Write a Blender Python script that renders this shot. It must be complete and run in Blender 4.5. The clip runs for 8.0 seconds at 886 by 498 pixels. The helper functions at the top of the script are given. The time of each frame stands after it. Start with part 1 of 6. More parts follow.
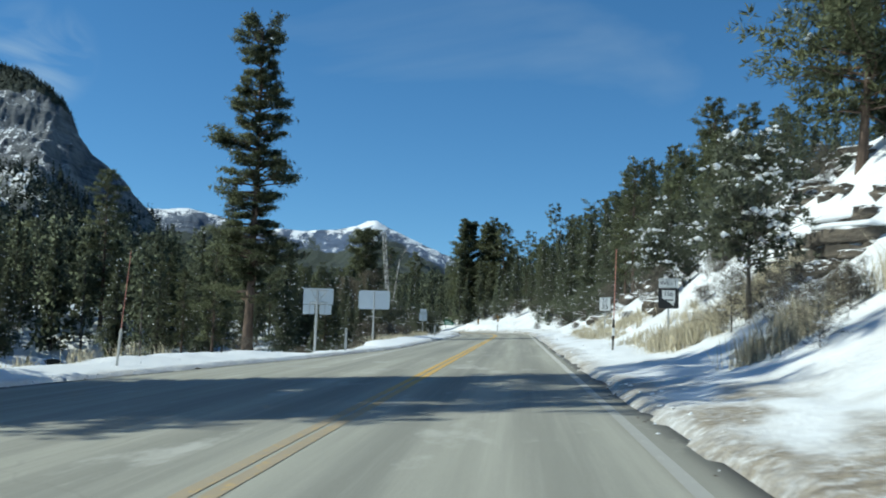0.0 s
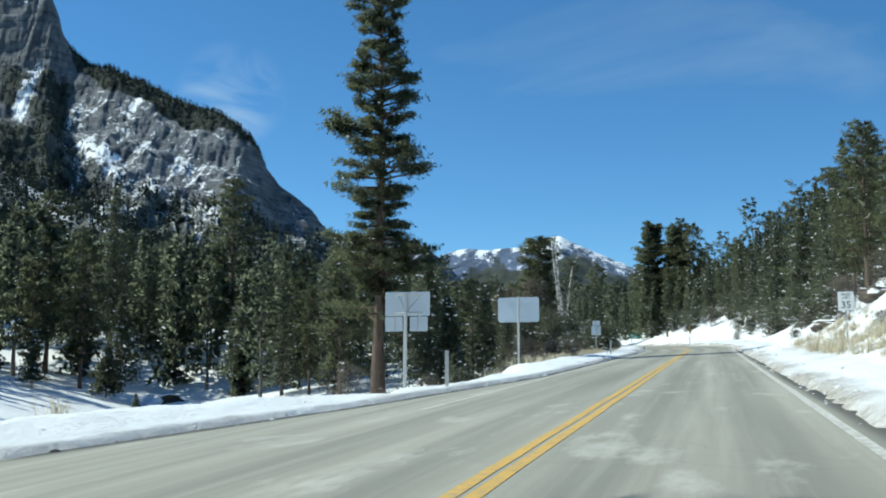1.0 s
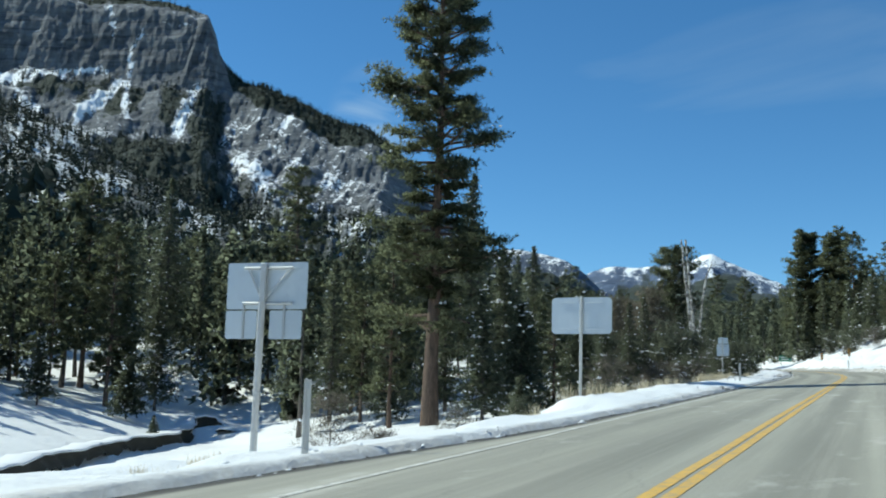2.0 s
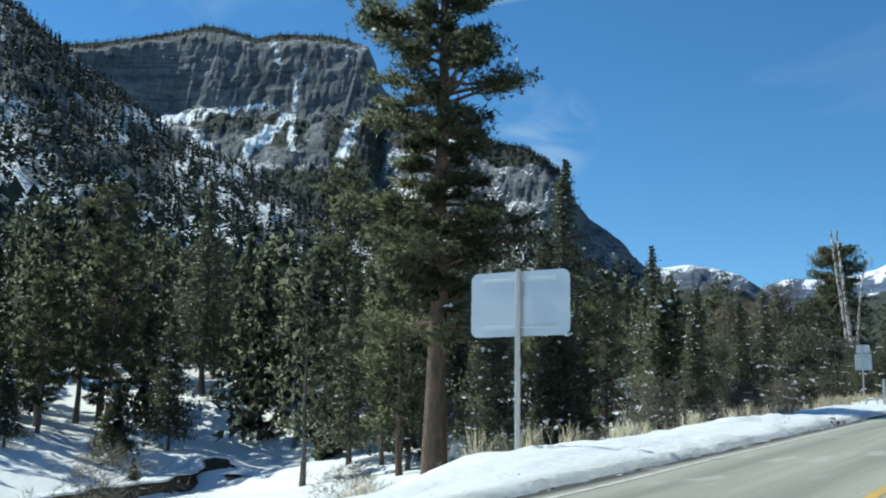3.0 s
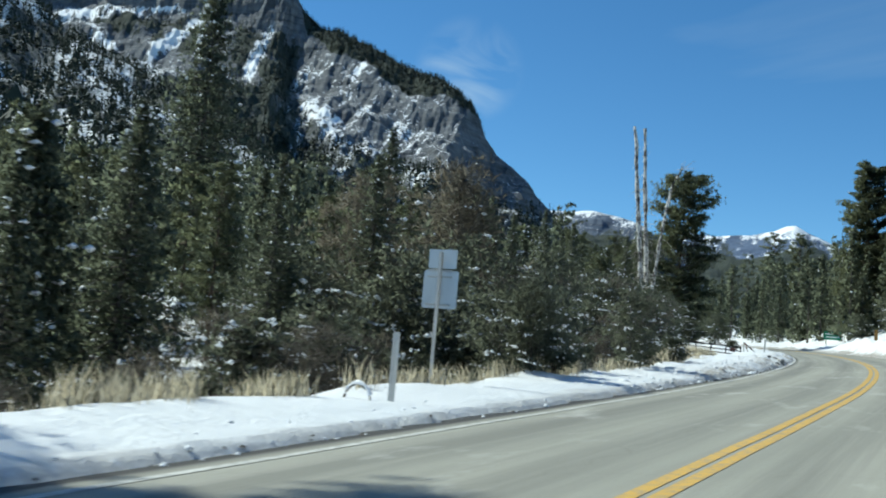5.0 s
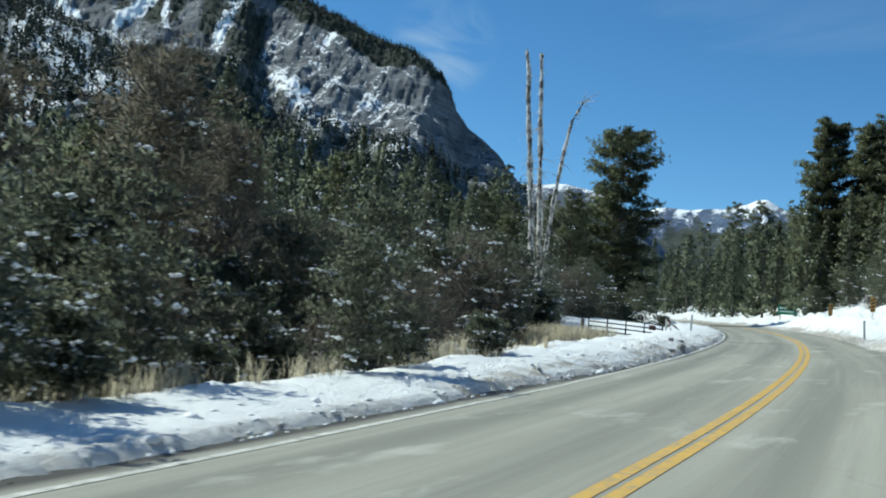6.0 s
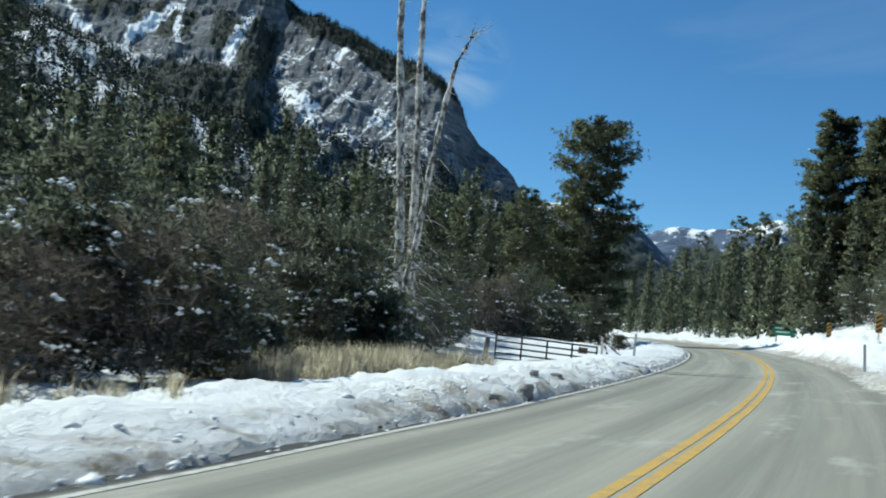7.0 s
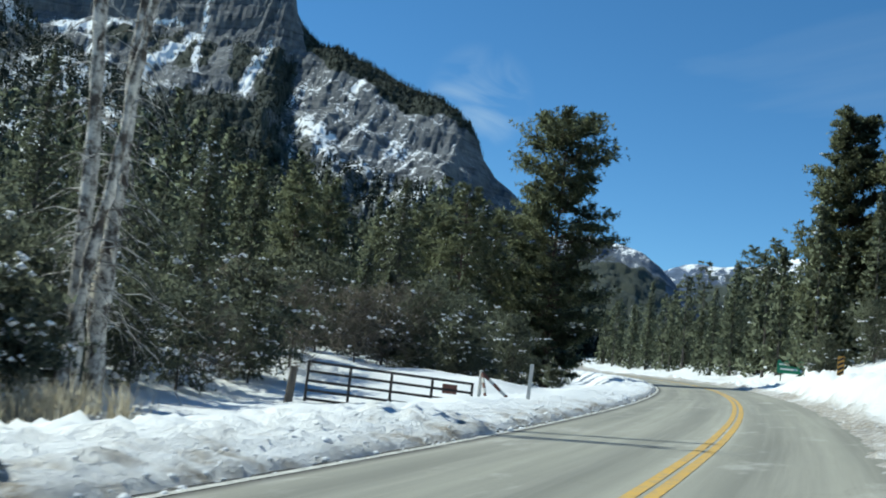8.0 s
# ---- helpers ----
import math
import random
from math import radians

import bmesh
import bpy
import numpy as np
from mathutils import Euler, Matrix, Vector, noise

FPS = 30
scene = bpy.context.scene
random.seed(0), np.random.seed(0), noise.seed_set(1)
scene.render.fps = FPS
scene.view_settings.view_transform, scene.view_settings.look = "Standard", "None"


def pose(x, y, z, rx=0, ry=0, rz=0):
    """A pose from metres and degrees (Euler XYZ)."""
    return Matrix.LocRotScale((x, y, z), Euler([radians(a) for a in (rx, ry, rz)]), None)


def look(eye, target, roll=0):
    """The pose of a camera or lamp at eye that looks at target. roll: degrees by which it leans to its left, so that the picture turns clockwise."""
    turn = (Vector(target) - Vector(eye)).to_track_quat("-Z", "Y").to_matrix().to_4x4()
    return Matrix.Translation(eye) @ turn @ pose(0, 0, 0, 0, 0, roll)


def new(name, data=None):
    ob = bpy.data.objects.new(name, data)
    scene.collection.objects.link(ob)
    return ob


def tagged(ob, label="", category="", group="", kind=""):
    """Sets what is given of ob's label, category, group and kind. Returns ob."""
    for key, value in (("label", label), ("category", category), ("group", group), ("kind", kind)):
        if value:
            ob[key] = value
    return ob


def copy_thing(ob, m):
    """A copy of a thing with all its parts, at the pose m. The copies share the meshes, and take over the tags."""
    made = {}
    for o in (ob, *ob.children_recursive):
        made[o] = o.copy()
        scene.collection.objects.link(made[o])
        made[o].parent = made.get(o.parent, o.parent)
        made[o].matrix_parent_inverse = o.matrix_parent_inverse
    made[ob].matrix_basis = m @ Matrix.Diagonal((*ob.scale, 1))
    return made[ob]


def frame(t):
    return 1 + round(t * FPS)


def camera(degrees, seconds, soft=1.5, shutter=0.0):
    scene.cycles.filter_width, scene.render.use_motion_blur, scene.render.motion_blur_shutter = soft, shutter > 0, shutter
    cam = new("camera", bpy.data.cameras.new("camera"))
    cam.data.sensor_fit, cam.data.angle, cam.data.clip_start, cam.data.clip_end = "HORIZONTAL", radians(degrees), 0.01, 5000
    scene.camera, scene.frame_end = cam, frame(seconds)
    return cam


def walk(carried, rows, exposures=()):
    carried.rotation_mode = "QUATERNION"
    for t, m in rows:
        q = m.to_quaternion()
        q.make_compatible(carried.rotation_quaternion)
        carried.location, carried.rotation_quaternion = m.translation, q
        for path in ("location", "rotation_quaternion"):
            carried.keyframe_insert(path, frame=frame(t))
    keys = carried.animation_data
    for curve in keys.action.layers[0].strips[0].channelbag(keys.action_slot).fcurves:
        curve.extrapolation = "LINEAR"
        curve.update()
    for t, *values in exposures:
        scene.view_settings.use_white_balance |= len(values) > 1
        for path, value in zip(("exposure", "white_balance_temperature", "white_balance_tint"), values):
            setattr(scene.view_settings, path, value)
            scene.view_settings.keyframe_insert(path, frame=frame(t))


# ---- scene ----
cam = camera(43.8, 8.0, soft=1.9, shutter=0.12)
# seconds, x, y, z, yaw, pitch, roll
PATH = [
    (0.0, 2.176, -1.897, 1.12, 3.99, 7.12, 1.61),
    (0.4, 2.07, 5.349, 1.549, 7.41, 6.72, 1.05),
    (0.5, 2.056, 7.157, 1.651, 8.61, 6.85, 0.69),
    (0.8, 1.958, 12.52, 1.967, 12.09, 7.48, 0.2),
    (1.0, 1.938, 15.948, 2.149, 13.69, 7.88, 0.02),
    (1.5, 1.936, 24.384, 2.647, 15.86, 8.68, 1.42),
    (1.8, 1.818, 29.592, 2.918, 18.72, 8.73, 1.63),
    (2.0, 1.819, 33.059, 3.129, 21.47, 8.65, 1.6),
    (2.2, 1.798, 36.527, 3.335, 24.19, 8.64, 1.24),
    (3.3, 1.906, 55.183, 4.443, 31.4, 9.99, 0.99),
    (3.5, 1.953, 58.627, 4.656, 31.88, 10.16, 1.13),
    (4.0, 2.05, 66.915, 5.033, 31.03, 8.18, 2.4),
    (4.5, 2.189, 75.056, 5.608, 27.87, 6.31, 2.74),
    (5.0, 2.131, 83.303, 6.116, 25.46, 6.23, 4.96),
    (6.5, 2.21, 106.68, 7.712, 23.76, 4.61, 4.69),
    (7.0, 1.869, 115.407, 8.142, 24.78, 5.83, 5.54),
    (7.5, 1.374, 124.359, 8.538, 25.94, 7.02, 7.01),
    (8.0, 0.643, 133.205, 9.01, 25.92, 7.51, 6.44),
]


def pose_row(x, y, z, yaw, pitch, roll):
    a, p = radians(yaw), radians(pitch)
    ahead = Vector((-math.sin(a) * math.cos(p), math.cos(a) * math.cos(p), math.sin(p)))
    return look((x, y, z), Vector((x, y, z)) + ahead * 5, roll)


walk(cam, [(r[0], pose_row(*r[1:])) for r in PATH], [(t, e, 6260, -6) for t, e in ((0.0, 0.23), (0.5, 0.47), (1.0, 0.51), (1.5, 0.55), (2.0, 0.41), (3.5, 0.51), (4.0, 0.52), (4.5, 0.44), (5.0, 0.44), (6.5, 0.36), (8.0, 0.40))])

# ---- world, sun, exposure ----
WISP_AZ, WISP_EL = 24.9, 15.5    # the same for a wisp of cloud
SUN_AZ, SUN_EL = 95.0, 46.0      # degrees to the left of +y, degrees above the horizon
world = bpy.data.worlds.new("sky")
scene.world = world
world.use_nodes = True
wn, wl = world.node_tree.nodes, world.node_tree.links
wn.clear()
sky = wn.new("ShaderNodeTexSky")
sky.sky_type, sky.sun_disc = "NISHITA", False
sky.sun_elevation, sky.sun_rotation = radians(SUN_EL), radians(-SUN_AZ)
sky.altitude, sky.air_density, sky.dust_density, sky.ozone_density = 2600, 1.0, 0.0, 4.0
bg = wn.new("ShaderNodeBackground")
bg.inputs["Strength"].default_value = 0.094
wo = wn.new("ShaderNodeOutputWorld")
wisp = wn.new("ShaderNodeTexNoise")
wisp.inputs["Scale"].default_value, wisp.inputs["Detail"].default_value, wisp.inputs["Distortion"].default_value = 1.6, 7, 0.8
wco, wmap = wn.new("ShaderNodeTexCoord"), wn.new("ShaderNodeMapping")
wmap.inputs["Scale"].default_value, wmap.inputs["Rotation"].default_value = (1.0, 3.2, 2.2), (0.3, 0.2, 0.5)
wr = wn.new("ShaderNodeValToRGB")
wr.color_ramp.elements[0].position, wr.color_ramp.elements[1].position = 0.56, 0.80
wr.color_ramp.elements[1].color = (0.30, 0.30, 0.30, 1)
wm = wn.new("ShaderNodeMix")
wm.data_type = "RGBA"
wm.inputs[7].default_value = (5.0, 5.6, 6.4, 1)      # thin high cirrus
wl.new(wco.outputs["Generated"], wmap.inputs["Vector"])
wl.new(wmap.outputs["Vector"], wisp.inputs["Vector"])
wl.new(wisp.outputs["Fac"], wr.inputs["Fac"])
wl.new(wr.outputs["Color"], wm.inputs["Factor"])
clear_air = wn.new("ShaderNodeHueSaturation")        # crisp, dry mountain air
clear_air.inputs["Saturation"].default_value, clear_air.inputs["Value"].default_value = 1.17, 1.12
wl.new(sky.outputs["Color"], clear_air.inputs["Color"])
wl.new(clear_air.outputs["Color"], wm.inputs[6])
# one thin vapour trail high over the mountain
trail = None
for way, low, high, fold in (((-0.0103, 0.4167, -0.909), 0.0070, 0.0015, True), ((-0.4587, 0.8058, 0.3746), 0.9965, 0.9985, False)):
    across = wn.new("ShaderNodeVectorMath")
    across.operation = "DOT_PRODUCT"
    across.inputs[1].default_value = way
    wl.new(wco.outputs["Generated"], across.inputs[0])
    value = across.outputs["Value"]
    if fold:
        apart = wn.new("ShaderNodeMath")
        apart.operation = "ABSOLUTE"
        wl.new(value, apart.inputs[0])
        value = apart.outputs[0]
    soft_edge = wn.new("ShaderNodeMapRange")
    soft_edge.interpolation_type = "SMOOTHSTEP"
    soft_edge.inputs["From Min"].default_value, soft_edge.inputs["From Max"].default_value = (low, high) if low < high else (high, low)
    soft_edge.inputs["To Min"].default_value, soft_edge.inputs["To Max"].default_value = (0, 1) if low < high else (1, 0)
    wl.new(value, soft_edge.inputs["Value"])
    both = wn.new("ShaderNodeMath")
    both.operation = "MULTIPLY"
    wl.new(soft_edge.outputs["Result"], both.inputs[0])
    both.inputs[1].default_value = 0.20
    if trail:
        wl.new(trail, both.inputs[1])
    trail = both.outputs[0]
# a small wisp of cirrus beside the mountain's shoulder
wisp_dot = wn.new("ShaderNodeVectorMath")
wisp_dot.operation = "DOT_PRODUCT"
wa, we = radians(WISP_AZ), radians(WISP_EL)
wisp_dot.inputs[1].default_value = (-math.sin(wa) * math.cos(we), math.cos(wa) * math.cos(we), math.sin(we))
wl.new(wco.outputs["Generated"], wisp_dot.inputs[0])
wisp_soft = wn.new("ShaderNodeMapRange")
wisp_soft.interpolation_type = "SMOOTHSTEP"
wisp_soft.inputs["From Min"].default_value, wisp_soft.inputs["From Max"].default_value = math.cos(radians(3.0)), math.cos(radians(0.3))
wisp_soft.inputs["To Max"].default_value = 0.34
wl.new(wisp_dot.outputs["Value"], wisp_soft.inputs["Value"])
feather = wn.new("ShaderNodeTexNoise")
feather.inputs["Scale"].default_value, feather.inputs["Detail"].default_value, feather.inputs["Distortion"].default_value = 7.0, 7, 1.6
wl.new(wmap.outputs["Vector"], feather.inputs["Vector"])
wisp_cover = wn.new("ShaderNodeMath")
wisp_cover.operation = "MULTIPLY"
wl.new(wisp_soft.outputs["Result"], wisp_cover.inputs[0])
feather_ramp = wn.new("ShaderNodeValToRGB")
feather_ramp.color_ramp.elements[0].position, feather_ramp.color_ramp.elements[1].position = 0.42, 0.72
wl.new(feather.outputs["Fac"], feather_ramp.inputs["Fac"])
wl.new(feather_ramp.outputs["Color"], wisp_cover.inputs[1])
both_clouds = wn.new("ShaderNodeMath")
both_clouds.operation = "MAXIMUM"
wl.new(trail, both_clouds.inputs[0])
wl.new(wisp_cover.outputs[0], both_clouds.inputs[1])
trail = both_clouds.outputs[0]
wt = wn.new("ShaderNodeMix")
wt.data_type = "RGBA"
wt.inputs[7].default_value = (6.0, 6.6, 7.2, 1)
wl.new(trail, wt.inputs["Factor"])
wl.new(wm.outputs[2], wt.inputs[6])
wl.new(wt.outputs[2], bg.inputs["Color"])
wl.new(bg.outputs["Background"], wo.inputs["Surface"])

sun_data = bpy.data.lights.new("sun", "SUN")
sun_data.energy, sun_data.angle, sun_data.color = 3.75, radians(0.53), (1.0, 0.955, 0.88)
sun = new("sun", sun_data)
sa, se = radians(SUN_AZ), radians(SUN_EL)
sun_way = Vector((-math.sin(sa) * math.cos(se), math.cos(sa) * math.cos(se), math.sin(se)))
sun.matrix_world = look(Vector((0, 80, 60)) + sun_way * 100, (0, 80, 60))

# ---- materials ----


def material(name, rough=0.7, metal=0.0):
    m = bpy.data.materials.new(name)
    m.use_nodes = True
    b = m.node_tree.nodes["Principled BSDF"]
    b.inputs["Roughness"].default_value = rough
    b.inputs["Metallic"].default_value = metal
    return m, m.node_tree.nodes, m.node_tree.links, b


def noise_node(n, l, scale, detail=5, rough=0.55, coord=None, stretch=None):
    t = n.new("ShaderNodeTexNoise")
    t.inputs["Scale"].default_value, t.inputs["Detail"].default_value, t.inputs["Roughness"].default_value = scale, detail, rough
    if coord is None:
        coord = n.new("ShaderNodeTexCoord").outputs["Object"]
    if stretch:
        mp = n.new("ShaderNodeMapping")
        mp.inputs["Scale"].default_value = stretch
        l.new(coord, mp.inputs["Vector"])
        coord = mp.outputs["Vector"]
    l.new(coord, t.inputs["Vector"])
    return t.outputs["Fac"]


def ramp(n, l, fac, stops):
    r = n.new("ShaderNodeValToRGB")
    e = r.color_ramp.elements
    while len(e) < len(stops):
        e.new(0.5)
    for k, (p, c) in enumerate(stops):
        e[k].position, e[k].color = p, (*c, 1) if len(c) == 3 else c
    l.new(fac, r.inputs["Fac"])
    return r.outputs["Color"]


def mix(n, l, fac, a, b, kind="MIX"):
    m = n.new("ShaderNodeMix")
    m.data_type, m.blend_type = "RGBA", kind
    for sock, v in ((m.inputs["Factor"], fac), (m.inputs[6], a), (m.inputs[7], b)):
        if hasattr(v, "is_output"):
            l.new(v, sock)
        elif isinstance(v, (int, float)):
            sock.default_value = v
        else:
            sock.default_value = (*v, 1)
    return m.outputs[2]


def math_node(n, l, op, a, b=None, clamp=False):
    m = n.new("ShaderNodeMath")
    m.operation, m.use_clamp = op, clamp
    for k, v in enumerate((a, b)):
        if v is None:
            continue
        if isinstance(v, (int, float)):
            m.inputs[k].default_value = v
        else:
            l.new(v, m.inputs[k])
    return m.outputs[0]


def bump(n, l, b, height, strength=0.5, distance=0.05):
    k = n.new("ShaderNodeBump")
    k.inputs["Strength"].default_value, k.inputs["Distance"].default_value = strength, distance
    l.new(height, k.inputs["Height"])
    l.new(k.outputs["Normal"], b.inputs["Normal"])


def attribute(n, name):
    a = n.new("ShaderNodeAttribute")
    a.attribute_name = name
    return a.outputs["Fac"]


def attribute_vector(n, name):
    a = n.new("ShaderNodeAttribute")
    a.attribute_name = name
    return a.outputs["Vector"]


def make_snow():
    m, n, l, b = material("snow", 0.55)
    big = noise_node(n, l, 0.35, 4)
    fine = noise_node(n, l, 9.0, 8, 0.7)
    col = ramp(n, l, big, [(0.3, (0.78, 0.80, 0.82)), (0.7, (0.86, 0.87, 0.88))])
    grit = ramp(n, l, noise_node(n, l, 5.0, 8, 0.75), [(0.28, (0, 0, 0)), (0.52, (1, 1, 1))])
    dirt = math_node(n, l, "MULTIPLY", attribute(n, "dirt"), grit, True)
    soil = ramp(n, l, fine, [(0.3, (0.11, 0.088, 0.062)), (0.7, (0.46, 0.39, 0.29))])
    l.new(mix(n, l, dirt, col, soil), b.inputs["Base Color"])
    b.inputs["Subsurface Weight"].default_value = 0.0
    hb = math_node(n, l, "ADD", noise_node(n, l, 2.2, 6), math_node(n, l, "MULTIPLY", fine, 0.35))
    broken = math_node(n, l, "ABSOLUTE", math_node(n, l, "SUBTRACT", noise_node(n, l, 4.0, 7, 0.65), 0.5))
    hb = math_node(n, l, "ADD", hb, math_node(n, l, "MULTIPLY", math_node(n, l, "MULTIPLY", broken, attribute(n, "broken")), 2.6))
    bump(n, l, b, hb, 0.6, 0.13)
    return m


def make_asphalt():
    m, n, l, b = material("asphalt", 0.85)
    co = n.new("ShaderNodeTexCoord").outputs["Object"]
    big = noise_node(n, l, 0.22, 5, 0.6, co, (1.0, 0.25, 1.0))
    tracks = attribute(n, "track")
    col = ramp(n, l, big, [(0.3, (0.35, 0.345, 0.295)), (0.55, (0.42, 0.41, 0.35)), (0.75, (0.48, 0.465, 0.40))])
    col = mix(n, l, math_node(n, l, "MULTIPLY", tracks, 0.95), col, (0.19, 0.188, 0.165))
    lane = noise_node(n, l, 1.0, 4, 0.6, attribute_vector(n, "lane"), (1.5, 0.035, 1.0))
    col = mix(n, l, ramp(n, l, lane, [(0.35, (0, 0, 0)), (0.65, (0.7, 0.7, 0.7))]), col, (0.23, 0.225, 0.195))
    lane = noise_node(n, l, 1.0, 5, 0.65, attribute_vector(n, "lane"), (2.6, 0.05, 1.0))
    col = mix(n, l, ramp(n, l, lane, [(0.48, (0, 0, 0)), (0.75, (0.42, 0.42, 0.42))]), col, (0.52, 0.50, 0.435))
    grain = noise_node(n, l, 60, 4, 0.7, co)
    col = mix(n, l, 0.35, col, ramp(n, l, grain, [(0.3, (0.3, 0.3, 0.3)), (0.7, (0.95, 0.95, 0.9))]), "MULTIPLY")
    blot = ramp(n, l, noise_node(n, l, 0.9, 6, 0.65, co, (1, 0.35, 1)), [(0.58, (0, 0, 0)), (0.70, (1, 1, 1))])
    col = mix(n, l, math_node(n, l, "MULTIPLY", blot, 0.6), col, (0.50, 0.49, 0.45))
    cr = n.new("ShaderNodeTexVoronoi")
    cr.feature = "DISTANCE_TO_EDGE"
    cr.inputs["Scale"].default_value = 0.16
    warp = n.new("ShaderNodeVectorMath")
    warp.operation = "ADD"
    wnz = n.new("ShaderNodeTexNoise")
    wnz.inputs["Scale"].default_value = 0.8
    l.new(co, wnz.inputs["Vector"])
    l.new(co, warp.inputs[0])
    l.new(wnz.outputs["Color"], warp.inputs[1])
    l.new(warp.outputs[0], cr.inputs["Vector"])
    crack = ramp(n, l, cr.outputs["Distance"], [(0.0, (1, 1, 1)), (0.004, (0, 0, 0))])
    col = mix(n, l, math_node(n, l, "MULTIPLY", crack, 0.15), col, (0.05, 0.05, 0.05))
    # near-black edge: wet asphalt, with the snow lip's shade put into the colour
    wet_shaded_rim = math_node(n, l, "MULTIPLY", attribute(n, "wet_shaded_rim"), ramp(n, l, noise_node(n, l, 1.6, 5, 0.65, co, (1, 0.4, 1)), [(0.28, (0, 0, 0)), (0.42, (1, 1, 1))]))
    col = mix(n, l, wet_shaded_rim, col, (0.045, 0.043, 0.04))
    l.new(col, b.inputs["Base Color"])
    bump(n, l, b, grain, 0.35, 0.006)
    return m


def make_paint(name, colour, worn=0.5):
    m, n, l, b = material(name, 0.75)
    w = ramp(n, l, math_node(n, l, "SUBTRACT", noise_node(n, l, 7, 8, 0.75), math_node(n, l, "MULTIPLY", attribute(n, "worn"), 0.20)), [(worn - 0.08, (1, 1, 1)), (worn + 0.12, (0, 0, 0))])
    tone = mix(n, l, noise_node(n, l, 1.2, 3), colour, [c * 0.78 for c in colour])
    l.new(mix(n, l, math_node(n, l, "MULTIPLY", w, 0.75), tone, (0.24, 0.235, 0.22)), b.inputs["Base Color"])
    return m


def make_foliage(name, dark, light, through_light=0.25):
    m, n, l, b = material(name, 0.6)
    g = n.new("ShaderNodeNewGeometry")
    isl = g.outputs["Random Per Island"]
    ob = n.new("ShaderNodeObjectInfo").outputs["Random"]
    col = mix(n, l, isl, dark, light)
    col = mix(n, l, math_node(n, l, "MULTIPLY", ob, 0.5), col, [c * 0.7 for c in light])
    l.new(col, b.inputs["Base Color"])
    b.inputs["Specular IOR Level"].default_value = 0.12
    tr = n.new("ShaderNodeBsdfTranslucent")
    l.new(col, tr.inputs["Color"])
    ms = n.new("ShaderNodeMixShader")
    ms.inputs["Fac"].default_value = through_light
    out = n["Material Output"]
    l.new(b.outputs["BSDF"], ms.inputs[1])
    l.new(tr.outputs["BSDF"], ms.inputs[2])
    l.new(ms.outputs["Shader"], out.inputs["Surface"])
    return m


def make_bark(name, dark, light, scale=6.0, stretch=(1, 1, 0.22), spread=1.0):
    m, n, l, b = material(name, 0.9)
    co = n.new("ShaderNodeTexCoord").outputs["Object"]
    f = noise_node(n, l, scale, 7, 0.7, co, stretch)
    l.new(ramp(n, l, f, [(0.5 - 0.19 * spread, dark), (0.5 + 0.18 * spread, light)]), b.inputs["Base Color"])
    bump(n, l, b, f, 0.8, 0.06)
    return m


def make_metal(name, colour, rough=0.45, metal=0.6, streak=0.2):
    m, n, l, b = material(name, rough, metal)
    co = n.new("ShaderNodeTexCoord").outputs["Object"]
    f = noise_node(n, l, 4, 6, 0.6, co, (1, 1, 0.3))
    l.new(mix(n, l, f, colour, [c * (1 - streak) for c in colour]), b.inputs["Base Color"])
    l.new(ramp(n, l, noise_node(n, l, 14, 4, 0.6, co), [(0.3, (rough * 0.8,) * 3), (0.7, (min(1, rough * 1.3),) * 3)]), b.inputs["Roughness"])
    return m


def make_plain(name, colour, rough=0.55, metal=0.0, vary=0.18, scale=8.0):
    m, n, l, b = material(name, rough, metal)
    l.new(mix(n, l, noise_node(n, l, scale, 6), colour, [c * (1 - vary * 2) for c in colour]), b.inputs["Base Color"])
    return m


def make_rock():
    m, n, l, b = material("rock", 0.9)
    co = n.new("ShaderNodeTexCoord").outputs["Object"]
    f = noise_node(n, l, 1.1, 8, 0.65, co, (1, 1, 3.0))
    # stone darkened throughout: the shade on the ledge faces is in these browns
    col = ramp(n, l, f, [(0.3, (0.04, 0.034, 0.028)), (0.5, (0.105, 0.088, 0.07)), (0.72, (0.20, 0.165, 0.125))])
    g = n.new("ShaderNodeNewGeometry")
    sep = n.new("ShaderNodeSeparateXYZ")
    l.new(g.outputs["Normal"], sep.inputs[0])
    top = math_node(n, l, "ADD", sep.outputs["Z"], math_node(n, l, "MULTIPLY", noise_node(n, l, 2.5, 5, 0.6, co), 0.5))
    l.new(mix(n, l, ramp(n, l, top, [(0.86, (0, 0, 0)), (0.95, (1, 1, 1))]), col, (0.84, 0.85, 0.87)), b.inputs["Base Color"])
    bump(n, l, b, f, 0.9, 0.15)
    return m


